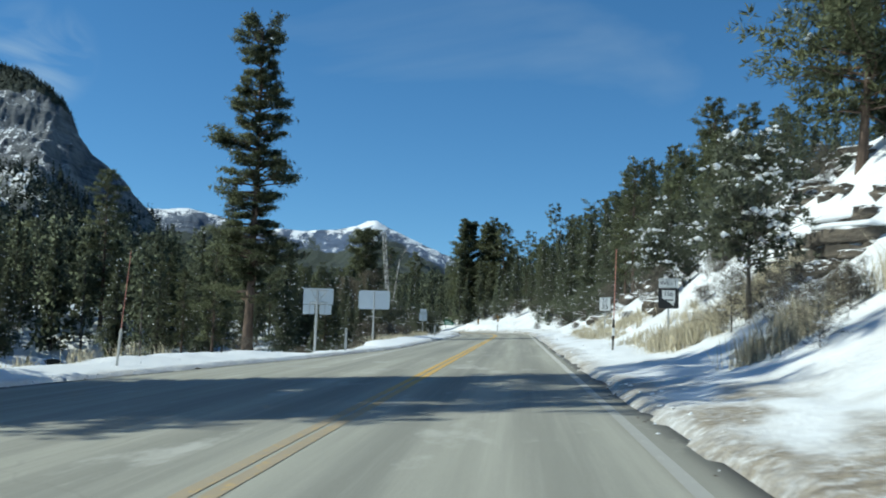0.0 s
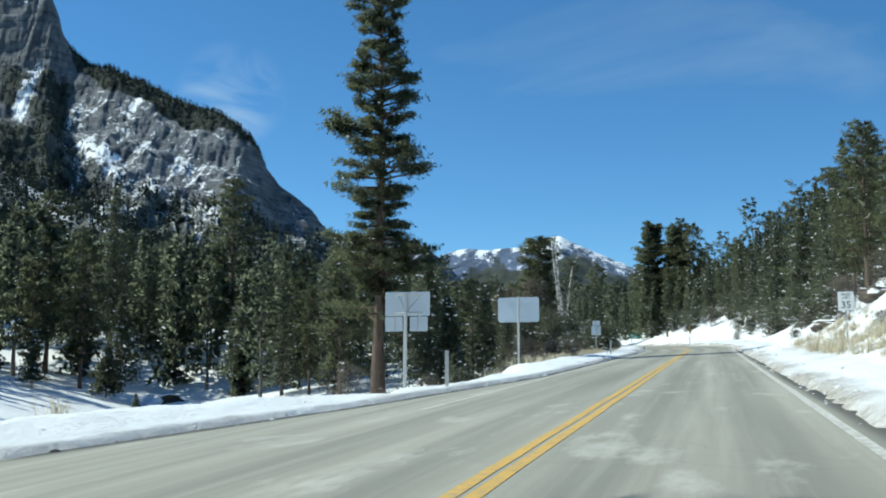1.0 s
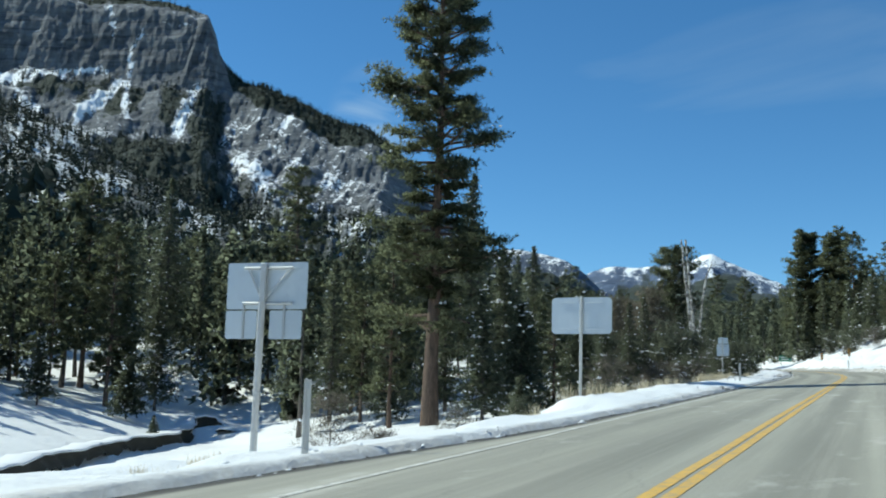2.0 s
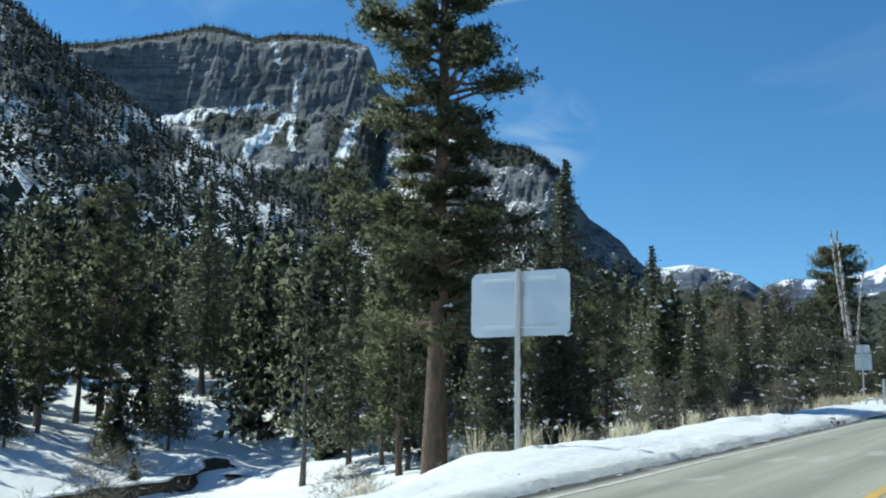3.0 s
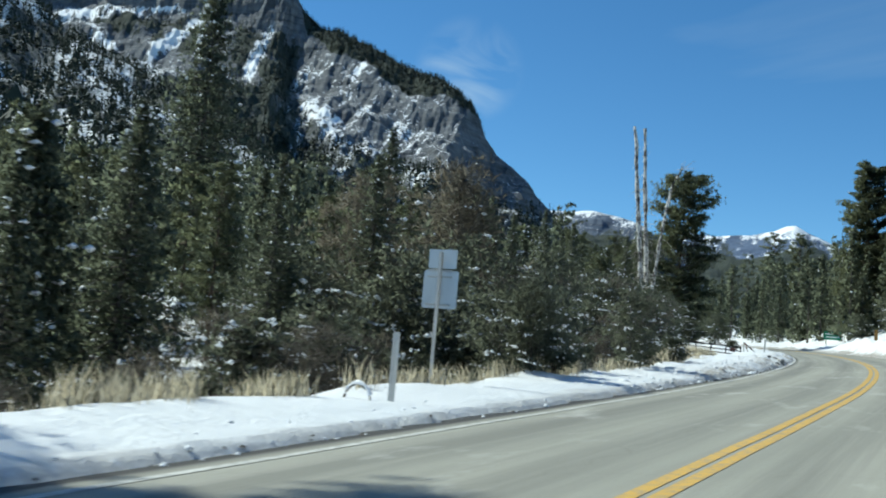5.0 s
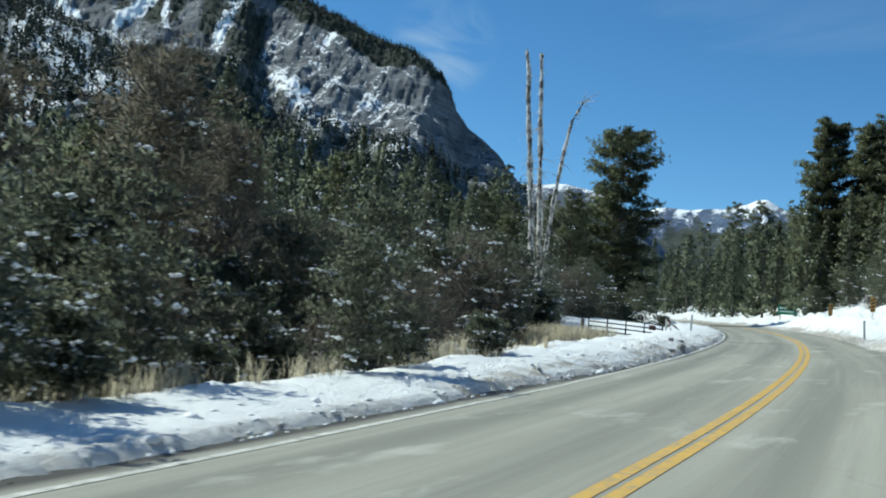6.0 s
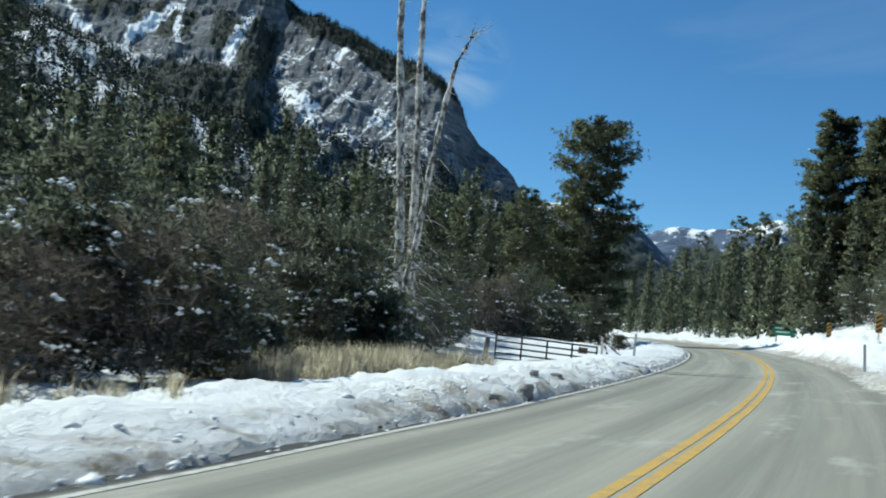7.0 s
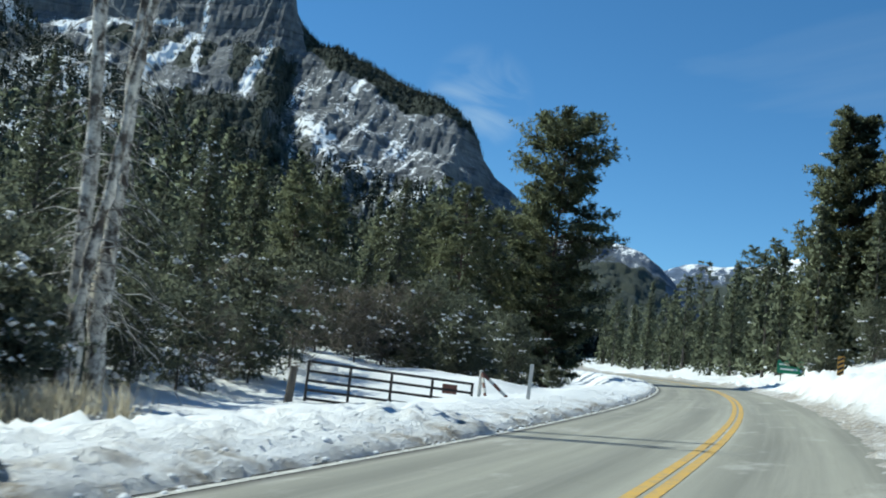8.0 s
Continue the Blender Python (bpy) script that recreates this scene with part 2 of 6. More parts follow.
def make_mountain(name, rock_dark, rock_light, snow_from, scale=0.012, bare=0.0):
    m, n, l, b = material(name, 0.95)
    co = n.new("ShaderNodeTexCoord").outputs["Object"]
    f = noise_node(n, l, scale, 10, 0.68, co, (1, 1, 1.6))
    fine = noise_node(n, l, scale * 11, 9, 0.72, co, (1.4, 1.4, 0.8))
    streak = noise_node(n, l, scale * 5, 7, 0.66, co, (1.6, 1.6, 0.25))
    strata = noise_node(n, l, scale * 2.2, 6, 0.6, co, (0.5, 0.5, 4.0))
    tone = math_node(n, l, "ADD", math_node(n, l, "MULTIPLY", f, 0.40), math_node(n, l, "MULTIPLY", strata, 0.25))
    tone = math_node(n, l, "ADD", tone, math_node(n, l, "MULTIPLY", streak, 0.35))
    rock = ramp(n, l, tone, [(0.40, rock_dark), (0.60, rock_light)])
    ledges = ramp(n, l, noise_node(n, l, scale * 1.3, 7, 0.62, co, (0.30, 0.30, 9.0)), [(0.36, (0.45, 0.46, 0.48)), (0.50, (1, 1, 1))])
    rock = mix(n, l, 0.8, rock, ledges, "MULTIPLY")
    g = n.new("ShaderNodeNewGeometry")
    sep = n.new("ShaderNodeSeparateXYZ")
    l.new(g.outputs["Normal"], sep.inputs[0])
    s = math_node(n, l, "ADD", sep.outputs["Z"], math_node(n, l, "MULTIPLY", math_node(n, l, "SUBTRACT", f, 0.5), 0.6))
    s = math_node(n, l, "ADD", s, math_node(n, l, "MULTIPLY", math_node(n, l, "SUBTRACT", fine, 0.5), 3.0))
    s = math_node(n, l, "ADD", s, math_node(n, l, "MULTIPLY", attribute(n, "snowfield"), 1.45))
    s = math_node(n, l, "SUBTRACT", s, bare)
    s = math_node(n, l, "MULTIPLY", s, 0.5)
    lying = ramp(n, l, s, [(snow_from * 0.5, (0, 0, 0)), (snow_from * 0.5 + 0.05, (1, 1, 1))])
    col = mix(n, l, lying, rock, (0.82, 0.84, 0.87))
    wood = math_node(n, l, "ADD", attribute(n, "wood"), math_node(n, l, "MULTIPLY", math_node(n, l, "SUBTRACT", fine, 0.5), 1.8))
    wood = ramp(n, l, wood, [(0.50, (0, 0, 0)), (0.58, (1, 1, 1))])
    l.new(mix(n, l, wood, col, (0.035, 0.045, 0.035)), b.inputs["Base Color"])
    bump(n, l, b, math_node(n, l, "ADD", math_node(n, l, "MULTIPLY", strata, 0.6), math_node(n, l, "MULTIPLY", math_node(n, l, "ADD", fine, streak), 0.5)), 0.9, 9.0)
    rough_part = math_node(n, l, "SUBTRACT", 0.9, math_node(n, l, "MULTIPLY", lying, 0.7))
    l.new(rough_part, n["Bump"].inputs["Strength"])
    return m


SNOW = make_snow()
# grey of dirty frozen chunks; the shade of small snow pits is in it
DIRTY_SHADED_ICE = make_plain("dirty_shaded_ice", (0.33, 0.33, 0.32), 0.7, 0, 0.3, 7.0)
CAP = make_plain("snow_clump", (0.80, 0.82, 0.85), 0.5, 0, 0.03)
ASPHALT = make_asphalt()
YELLOW = make_paint("yellow_line_paint", (0.66, 0.41, 0.085), 0.42)
WHITE_LINE = make_paint("white_line_paint", (0.68, 0.67, 0.62), 0.46)
# needle greens lifted and greyed: a veil of glare is mixed into them
PINE = make_foliage("pine_needles", (0.122, 0.140, 0.086), (0.235, 0.258, 0.155), 0.80)
FIR = make_foliage("fir_needles", (0.122, 0.143, 0.100), (0.235, 0.262, 0.180), 0.80)
JUNIPER = make_foliage("juniper_scales", (0.125, 0.142, 0.105), (0.235, 0.255, 0.185), 0.80)
BROWN = make_foliage("bare_twigs", (0.11, 0.098, 0.082), (0.26, 0.235, 0.20), 0.2)
WARM_BROWN = make_foliage("brown_leaves", (0.135, 0.122, 0.095), (0.28, 0.25, 0.195), 0.3)
GRASS = make_foliage("dry_grass", (0.52, 0.45, 0.30), (0.82, 0.76, 0.60), 0.45)
BARK = make_bark("pine_bark", (0.045, 0.033, 0.026), (0.18, 0.122, 0.088))
GREY_BARK = make_bark("grey_bark", (0.055, 0.048, 0.042), (0.17, 0.15, 0.13))
DEAD = make_bark("bleached_dead_wood", (0.085, 0.07, 0.058), (0.72, 0.69, 0.63), 3.0, (1.4, 1.4, 0.9), 0.4)
ALU = make_metal("bare_aluminium", (0.62, 0.66, 0.69), 0.42, 0.75, 0.12)
GALV = make_metal("galvanised_steel", (0.55, 0.56, 0.56), 0.5, 0.7, 0.25)
DARK_STEEL = make_metal("dark_painted_steel", (0.035, 0.032, 0.03), 0.6, 0.2, 0.3)
RUST_RED = make_metal("faded_red_steel", (0.17, 0.075, 0.058), 0.65, 0.1, 0.3)
ORANGE = make_plain("orange_red_fibreglass", (0.62, 0.27, 0.21), 0.6)
SIGN_WHITE = make_plain("sign_white", (0.80, 0.81, 0.79), 0.45, 0, 0.04)
SIGN_BLACK = make_plain("sign_black", (0.018, 0.018, 0.018), 0.45)
SIGN_GREEN = make_plain("sign_green", (0.02, 0.24, 0.13), 0.45)
SIGN_YELLOW = make_plain("sign_yellow", (0.55, 0.29, 0.05), 0.5)
POST_WHITE = make_plain("post_white", (0.60, 0.60, 0.57), 0.6, 0, 0.12)
ROCK = make_rock()
SOIL = make_plain("dark_wet_soil", (0.040, 0.040, 0.030), 0.9, 0, 0.3, 5.0)
# blue of distance haze is put into these rock colours, strongest far off
HAZY_CLIFF = make_mountain("haze_tinted_mountain_rock", (0.062, 0.070, 0.084), (0.225, 0.235, 0.25), 1.08)
HAZY_FAR_ROCK = make_mountain("haze_tinted_distant_rock", (0.05, 0.075, 0.13), (0.12, 0.165, 0.26), 1.12, 0.006, 0.1)
HAZY_MID_ROCK = make_mountain("haze_tinted_middle_rock", (0.05, 0.07, 0.11), (0.14, 0.17, 0.23), 1.12, 0.009, 0.1)
SLOPE = make_mountain("wooded_slope", (0.08, 0.085, 0.085), (0.20, 0.195, 0.185), 0.90, 0.02)
# darker than the near needles: shade inside the crowns is in the colour
SHADED_FAR_WOODS = make_foliage("self_shaded_far_conifers", (0.016, 0.024, 0.020), (0.038, 0.050, 0.036), 0.1)

# ---- small helpers for meshes ----


def mesh_of(name, verts, faces, mat, parent=None, label="", smooth=False):
    me = bpy.data.meshes.new(name)
    verts = np.asarray(verts, dtype=np.float32)
    if isinstance(faces, np.ndarray):
        k = faces.shape[1]
        me.vertices.add(len(verts))
        me.vertices.foreach_set("co", verts.ravel())
        me.loops.add(faces.size)
        me.loops.foreach_set("vertex_index", faces.astype(np.int32).ravel())
        me.polygons.add(len(faces))
        me.polygons.foreach_set("loop_start", np.arange(0, faces.size, k, dtype=np.int32))
        me.update(calc_edges=True)
    else:
        me.from_pydata([tuple(v) for v in verts.tolist()], [], faces)
    if smooth:
        me.polygons.foreach_set("use_smooth", np.ones(len(me.polygons), dtype=bool))
    me.materials.append(mat)
    ob = new(name, me)
    if parent:
        ob.parent = parent
    if label:
        ob["label"] = label
    return ob


def part(name, bm, mat, parent=None, label=""):
    me = bpy.data.meshes.new(name)
    bm.normal_update()
    bm.to_mesh(me)
    bm.free()
    me.materials.append(mat)
    ob = new(name, me)
    if parent:
        ob.parent = parent
    if label:
        ob["label"] = label
    return ob


def base(name, m, label, category, group=""):
    return tagged_at(new(name), m, label, category, group)


def tagged_at(ob, m, label, category, group):
    ob.matrix_world = m
    ob.empty_display_size = 0.2
    return tagged(ob, label, category, group)


def box(bm, cx, cy, cz, sx, sy, sz, bevel=0.0, turn=None):
    m = Matrix.Translation((cx, cy, cz)) @ (turn or Matrix()) @ Matrix.Diagonal((sx, sy, sz, 1))
    made = bmesh.ops.create_cube(bm, size=1.0, matrix=m)
    if bevel:
        edges = list({e for v in made["verts"] for e in v.link_edges})
        bmesh.ops.bevel(bm, geom=edges, offset=bevel, segments=2, affect="EDGES", profile=0.5)
    return bm


def rod(bm, a, b, r0, r1=None, sides=10):
    a, b = Vector(a), Vector(b)
    r1 = r0 if r1 is None else r1
    m = Matrix.Translation((a + b) / 2) @ (b - a).to_track_quat("Z", "Y").to_matrix().to_4x4()
    bmesh.ops.create_cone(bm, cap_ends=True, segments=sides, radius1=r0, radius2=r1, depth=(b - a).length, matrix=m)
    return bm


def plate(bm, w, h, thick, corner, z0, y=0.0, x=0.0):
    """A rounded plate standing in the xz plane, its face towards -y and +y."""
    pts = []
    for cx, cz, a0 in ((w / 2 - corner, h - corner, 0), (-w / 2 + corner, h - corner, 90), (-w / 2 + corner, corner, 180), (w / 2 - corner, corner, 270)):
        for k in range(5):
            a = radians(a0 + k * 22.5)
            pts.append((x + cx + corner * math.cos(a), z0 + cz + corner * math.sin(a)))
    f = [bm.verts.new((px, y - thick / 2, pz)) for px, pz in pts]
    g = [bm.verts.new((px, y + thick / 2, pz)) for px, pz in pts]
    bm.faces.new(f[::-1])
    bm.faces.new(g)
    k = len(f)
    for i in range(k):
        bm.faces.new((f[i], f[(i + 1) % k], g[(i + 1) % k], g[i]))
    bmesh.ops.recalc_face_normals(bm, faces=bm.faces[:])
    return bm


def words(name, text, size, mat, parent, m, label=""):
    cu = bpy.data.curves.new(name, "FONT")
    cu.body, cu.size, cu.align_x, cu.align_y, cu.extrude = text, size, "CENTER", "CENTER", 0.0015
    cu.resolution_u = 3
    tmp = bpy.data.objects.new(name, cu)
    scene.collection.objects.link(tmp)
    me = bpy.data.meshes.new_from_object(tmp.evaluated_get(bpy.context.evaluated_depsgraph_get()))
    bpy.data.objects.remove(tmp)
    me.materials.clear()
    me.materials.append(mat)
    ob = new(name, me)
    ob.parent = parent
    ob.matrix_basis = m
    if label:
        ob["label"] = label
    return ob


def hash2(ix, iy, seed):
    v = np.sin(ix * 127.1 + iy * 311.7 + seed * 74.7) * 43758.5453
    return v - np.floor(v)


def vnoise(x, y, seed=0):
    x, y = np.asarray(x, float), np.asarray(y, float)
    ix, iy = np.floor(x), np.floor(y)
    fx, fy = x - ix, y - iy
    fx, fy = fx * fx * (3 - 2 * fx), fy * fy * (3 - 2 * fy)
    a, b = hash2(ix, iy, seed), hash2(ix + 1, iy, seed)
    c, d = hash2(ix, iy + 1, seed), hash2(ix + 1, iy + 1, seed)
    return (a * (1 - fx) + b * fx) * (1 - fy) + (c * (1 - fx) + d * fx) * fy


def fbm(x, y, octaves=4, seed=0, gain=0.5):
    total, amp, norm = 0.0, 1.0, 0.0
    for k in range(octaves):
        total = total + amp * (vnoise(x * 2 ** k, y * 2 ** k, seed + k) - 0.5)
        norm += amp
        amp *= gain
    return total / norm * 2


def smooth(a, b, v):
    t = np.clip((np.asarray(v, float) - a) / (b - a), 0, 1)
    return t * t * (3 - 2 * t)


# ---- lie of the land ----
GX, GY = 0.042, 0.0577           # cross fall and climb of the road


def centre(y):
    y = np.asarray(y, float)
    d = np.clip(y - 104, 0, 156)
    return -0.00138 * d * d - 0.4306 * np.maximum(0, y - 260)


def plane_z(x, y):
    return GX * np.clip(x, -60, 60) + GY * np.clip(y, -150, 500)


def left_edge(y):
    y = np.asarray(y, float)
    return 4.15 - 0.42 * smooth(114, 134, y) + 0.1 * np.clip(55 - y, 0, 60) + 0.06 * np.clip(40 - y, 0, 40)


def right_edge(y):
    return 3.72 - 0.65 * smooth(138, 150, np.asarray(y, float))


def channel_x(y):
    """The far lip of the creek that winds through the hollow beside the road."""
    y = np.asarray(y, float)
    return np.interp(y, [46, 60, 70, 75, 80, 86, 92, 97, 110], [-20.5, -27.0, -31.5, -34.0, -36.5, -38.6, -39.7, -41.8, -44.0]) + 0.5 * fbm(y * 0.35, y * 0 + 1.5, 3, 71)


def ground_z(x, y, fine=True):
    x, y = np.asarray(x, float), np.asarray(y, float)
    u = x - centre(y)
    rag = (0.15 * fbm(y * 0.7, y * 0 + 3.3, 4, 5) + 0.13 * fbm(y * 2.3, y * 0 + 8.3, 3, 6, 0.7)) if fine else 0.0
    a = -u - left_edge(y) + rag
    b = u - right_edge(y) + rag
    drive = smooth(114, 130, y) * (1 - smooth(185, 200, y))
    wash = smooth(38, 43, y) * (1 - smooth(60, 66, y))
    hl = 0.11 * smooth(-0.02, 0.15, a) + (0.03 + 0.15 * smooth(112, 128, y) - 0.12 * smooth(138, 150, y)) * smooth(0.05, 0.9, a) + (0.14 - 0.06 * smooth(100, 116, y)) * smooth(0.1, 2.2, a) - (1.15 - 0.85 * drive) * smooth(2.4 - 1.0 * wash, 5.0 - 1.4 * wash, a + 0.75 * wash * fbm(y * 0.45, y * 0 + 3.1, 4, 29)) - 0.15 * wash * smooth(0.3, 1.2, a) + (0.6 - 0.3 * drive) * smooth(6, 13, a)
    hl = hl + 0.095 * np.maximum(0, a - 9) + 0.14 * np.maximum(0, a - 70)
    s = np.interp(y, [-50, 60, 110, 200, 260, 400], [0.80, 0.80, 0.48, 0.42, 0.12, 0.08])
    rise = np.maximum(0, b - 2.0 - 1.2 * fbm(y * 0.12, y * 0 + 9.1, 2, 8))
    rise = s * (rise - 1.2 * (1 - np.exp(-rise / 1.2)))
    hr = 0.14 * smooth(0, 0.3, b) + 0.14 * smooth(0.3, 1.8, b) + 55 * (1 - np.exp(-rise / 55))
    hr = hr + (0.95 + 0.5 * fbm(y * 0.3, y * 0 + 2.1, 3, 17)) * smooth(158, 176, y) * (1 - smooth(194, 212, y)) * smooth(0.2, 1.7, b)
    hl = hl + 0.75 * np.exp(-((y - 169.5) / 4.5) ** 2) * smooth(2.8, 5.2, a) * (1 - smooth(14, 19, a))
    hl = hl - 0.42 * np.exp(-((a - 3.4 - 0.6 * fbm(y * 0.25, y * 0 + 5.5, 3, 19)) / 0.55) ** 2) * smooth(36, 42, y) * (1 - smooth(54, 60, y))
    hl = hl + (0.07 + 0.08 * fbm(y * 0.4, y * 0 + 6.5, 3, 23)) * np.exp(-((a - 1.5) / 0.85) ** 2) * (1 - smooth(37, 49, y))
    hl = hl - 1.75 * smooth(4.5, 9.5, a) * (1 - smooth(20, 31, a)) * smooth(54, 70, y) * (1 - smooth(97, 112, y))
    ahead_of = x - channel_x(y)
    head = 1 - smooth(95.5, 100.5, y + 0.45 * np.clip(ahead_of - 1.0, -3, 6))
    hollow = np.where(ahead_of > 0, -2.1 - 0.75 * head * smooth(0.0, 0.9, ahead_of) + 0.09 * np.clip(ahead_of - 4, 0, 30),
                      -2.1 + 0.26 * np.clip(-ahead_of, 0, 11) + 0.15 * np.clip(-ahead_of - 11, 0, 40))
    hollow = hollow + 1.0 * np.exp(-((x + 42.5) / 2.4) ** 2 - ((y - 99.5) / 2.2) ** 2)
    into = smooth(9, 16, a) * (1 - smooth(56, 85, a)) * smooth(40, 47, y) * (1 - smooth(102, 116, y))
    hl = hl + (hollow - hl) * into
    h = np.where(u < 0, hl, hr)
    inside = (a < 0) & (b < 0)
    off = np.where(u < 0, a, b)
    if fine:
        crumb = 0.55 * np.abs(fbm(x * 2.1, y * 2.1, 4, 11, 0.65)) + 0.5 * np.abs(fbm(x * 4.6, y * 4.0, 3, 14, 0.65)) - 0.18
        lump = (0.12 + 0.24 * smooth(60, 66, y) * smooth(90, 78, y) + 0.42 * smooth(108, 130, y) + np.where(u > 0, 0.10 + 0.30 * smooth(138, 150, y), 0)) * crumb * smooth(0.0, 0.2, off) * (1 - 0.75 * smooth(2.2, 5, off)) * (0.35 + 0.65 * smooth(-0.2, 0.4, fbm(x * 0.2, y * 0.12, 2, 13)))
        lump = lump + 0.16 * fbm(x * 0.45, y * 0.45, 3, 21) * smooth(0.4, 2.5, off)
        lump = lump + 0.55 * fbm(x * 0.13, y * 0.13, 3, 31) * smooth(6, 14, off) * (1 - 0.7 * np.where(u < 0, into, 0))
        lump = lump + np.where(u > 0, 1.1 * np.maximum(0, fbm(x * 0.25, y * 0.2, 3, 41)) * smooth(4, 9, b), 0)
        lump = lump + np.where(u < 0, 0.26 * (np.abs(fbm(x * 1.7, y * 1.5, 3, 81, 0.55)) - 0.08) * smooth(2.2, 3.2, off) * (1 - smooth(6.0, 8.0, off)) * smooth(122, 128, y) * (1 - smooth(146, 150, y)), 0)
        h = h + lump
    return plane_z(x, y) + np.where(inside, -0.14, h)


def gz(x, y):
    return float(ground_z(np.array([x]), np.array([y]))[0])


def steps(*runs):
    out = []
    for a, b, d in runs:
        out += list(np.arange(a, b - 1e-6, d))
    return np.array(out + [runs[-1][1]])


def sheet(name, xs, ys, zfun, mat, along=False):
    """A grid over lateral offsets xs and lengths ys."""
    yy, uu = np.meshgrid(ys, xs, indexing="ij")
    xx = uu + centre(yy) if along else uu
    v = np.stack([xx, yy, zfun(xx, yy)], -1).reshape(-1, 3)
    ny, nx = len(ys), len(xs)
    i = (np.arange(ny - 1)[:, None] * nx + np.arange(nx - 1)[None]).ravel()
    f = np.stack([i, i + 1, i + nx + 1, i + nx], -1)
    return mesh_of(name, v, f, mat, smooth=True), xx.ravel(), yy.ravel()


def float_attribute(ob, name, values):
    a = ob.data.attributes.new(name, "FLOAT", "POINT")
    a.data.foreach_set("value", np.asarray(values, dtype=np.float32))


gx_steps = steps((-1500, -300, 100), (-300, -100, 20), (-100, -40, 4), (-40, -16, 1.0), (-16, -10.6, 0.35), (-10.6, -3.6, 0.15), (-3.6, 3.3, 1.15),
                 (3.3, 8.5, 0.15), (8.5, 16, 0.4), (16, 40, 1.2), (40, 120, 6), (120, 400, 40), (400, 1500, 200))
gy_steps = steps((-400, -60, 40), (-60, -5, 3), (-5, 30, 0.54), (30, 60, 0.40), (60, 104, 0.54), (104, 165, 0.20), (165, 200, 0.54), (200, 260, 1.0), (260, 420, 6), (420, 1000, 60), (1000, 2000, 250))
ground, gxx, gyy = sheet("ground", gx_steps, gy_steps, ground_z, SNOW, True)
gu = gxx - centre(gyy)
edge_off = np.where(gu < 0, -gu - left_edge(gyy), gu - right_edge(gyy))
dirt = (1 - smooth(0.0, np.where(gu < 0, 0.55, 0.9), edge_off + 0.5 * fbm(gxx * 0.8, gyy * 0.5, 3, 55))) * np.where(gu < 0, 0.42, 0.9)
dirt = dirt + smooth(0.15, 0.4, fbm(gxx * 0.5, gyy * 0.35, 4, 60)) * smooth(0.3, 1.5, gu - 4) * (1 - smooth(6, 10, gu)) * 0.35
dirt = dirt + smooth(-0.28, 0.12, fbm(gxx * 0.9, gyy * 0.6, 4, 66)) * smooth(0.1, 0.5, gu - 3.72) * (1 - smooth(1.0, 2.6, gu - 3.72)) * (1 - smooth(11, 19, gyy)) * 1.0
dirt = dirt + smooth(-0.10, 0.30, fbm(gxx * 2.4, gyy * 1.7, 4, 71, 0.65)) * (gu < 0) * smooth(0.0, 0.1, edge_off) * (1 - smooth(0.5, 1.5, edge_off)) * smooth(108, 122, gyy) * (1 - smooth(160, 172, gyy)) * 0.75
float_attribute(ground, "dirt", np.clip(dirt, 0, 1))
float_attribute(ground, "broken", (1 - smooth(1.2, 3.0, edge_off)) * (0.35 + 0.65 * smooth(106, 120, gyy)) * (1 - smooth(172, 185, gyy)))
tagged(ground, "snow-covered ground with ploughed banks beside the road", "ground", "", "structure")

ru = np.linspace(0, 1, 57)
ry = steps((-40, -5, 2.0), (-5, 200, 0.8), (200, 300, 2.0))
yy, tt = np.meshgrid(ry, ru, indexing="ij")
uu = -(left_edge(yy) + 0.12) + tt * (left_edge(yy) + right_edge(yy) + 0.24)
xx = uu + centre(yy)
i = (np.arange(len(ry) - 1)[:, None] * len(ru) + np.arange(len(ru) - 1)[None]).ravel()
crown_z = plane_z(xx, yy) + 0.012 * fbm(xx * 0.4, yy * 0.25, 3, 77)
road = mesh_of("road", np.stack([xx, yy, crown_z], -1).reshape(-1, 3), np.stack([i, i + 1, i + len(ru) + 1, i + len(ru)], -1), ASPHALT, smooth=True)
wheel = sum(np.exp(-((uu - c) / 0.42) ** 2) for c in (-2.75, -1.05, 0.95, 2.6)).ravel()
float_attribute(road, "track", np.clip(wheel * (0.6 + 0.5 * fbm(xx * 0.3, yy * 0.06, 3, 90)).ravel(), 0, 1))
# where wetness and the painted-in shade of the snow edge darken the asphalt
float_attribute(road, "wet_shaded_rim", np.maximum(1 - smooth(0.16, 0.42, uu + left_edge(yy)), 1 - smooth(0.0, 0.20, right_edge(yy) - uu)).ravel())
lane = road.data.attributes.new("lane", "FLOAT_VECTOR", "POINT")
lane.data.foreach_set("vector", np.stack([uu, yy, 0 * uu], -1).astype(np.float32).ravel())
tagged(road, "worn grey asphalt two-lane mountain road", "road", "", "structure")


def road_line(name, u0, width, y0, y1, mat, label):
    ys = steps((y0, y1, 0.5))
    zz = lambda x, y: plane_z(x, y) + 0.012 * fbm(x * 0.4, y * 0.25, 3, 77) + 0.006
    ob, _, _ = sheet(name, np.array([u0 - width / 2, u0, u0 + width / 2]), ys, zz, mat, True)
    float_attribute(ob, "worn", np.repeat(1 - smooth(8, 24, ys), 3))
    return tagged(ob, label, "road marking", "", "structure")


road_line("yellow_line", -0.105, 0.145, -30, 290, YELLOW, "solid yellow centre line worn on the asphalt")
road_line("yellow_line", 0.105, 0.145, -30, 290, YELLOW, "solid yellow centre line worn on the asphalt")
road_line("edge_line", -3.62, 0.125, 37, 290, WHITE_LINE, "faded white edge line along the snowbank")
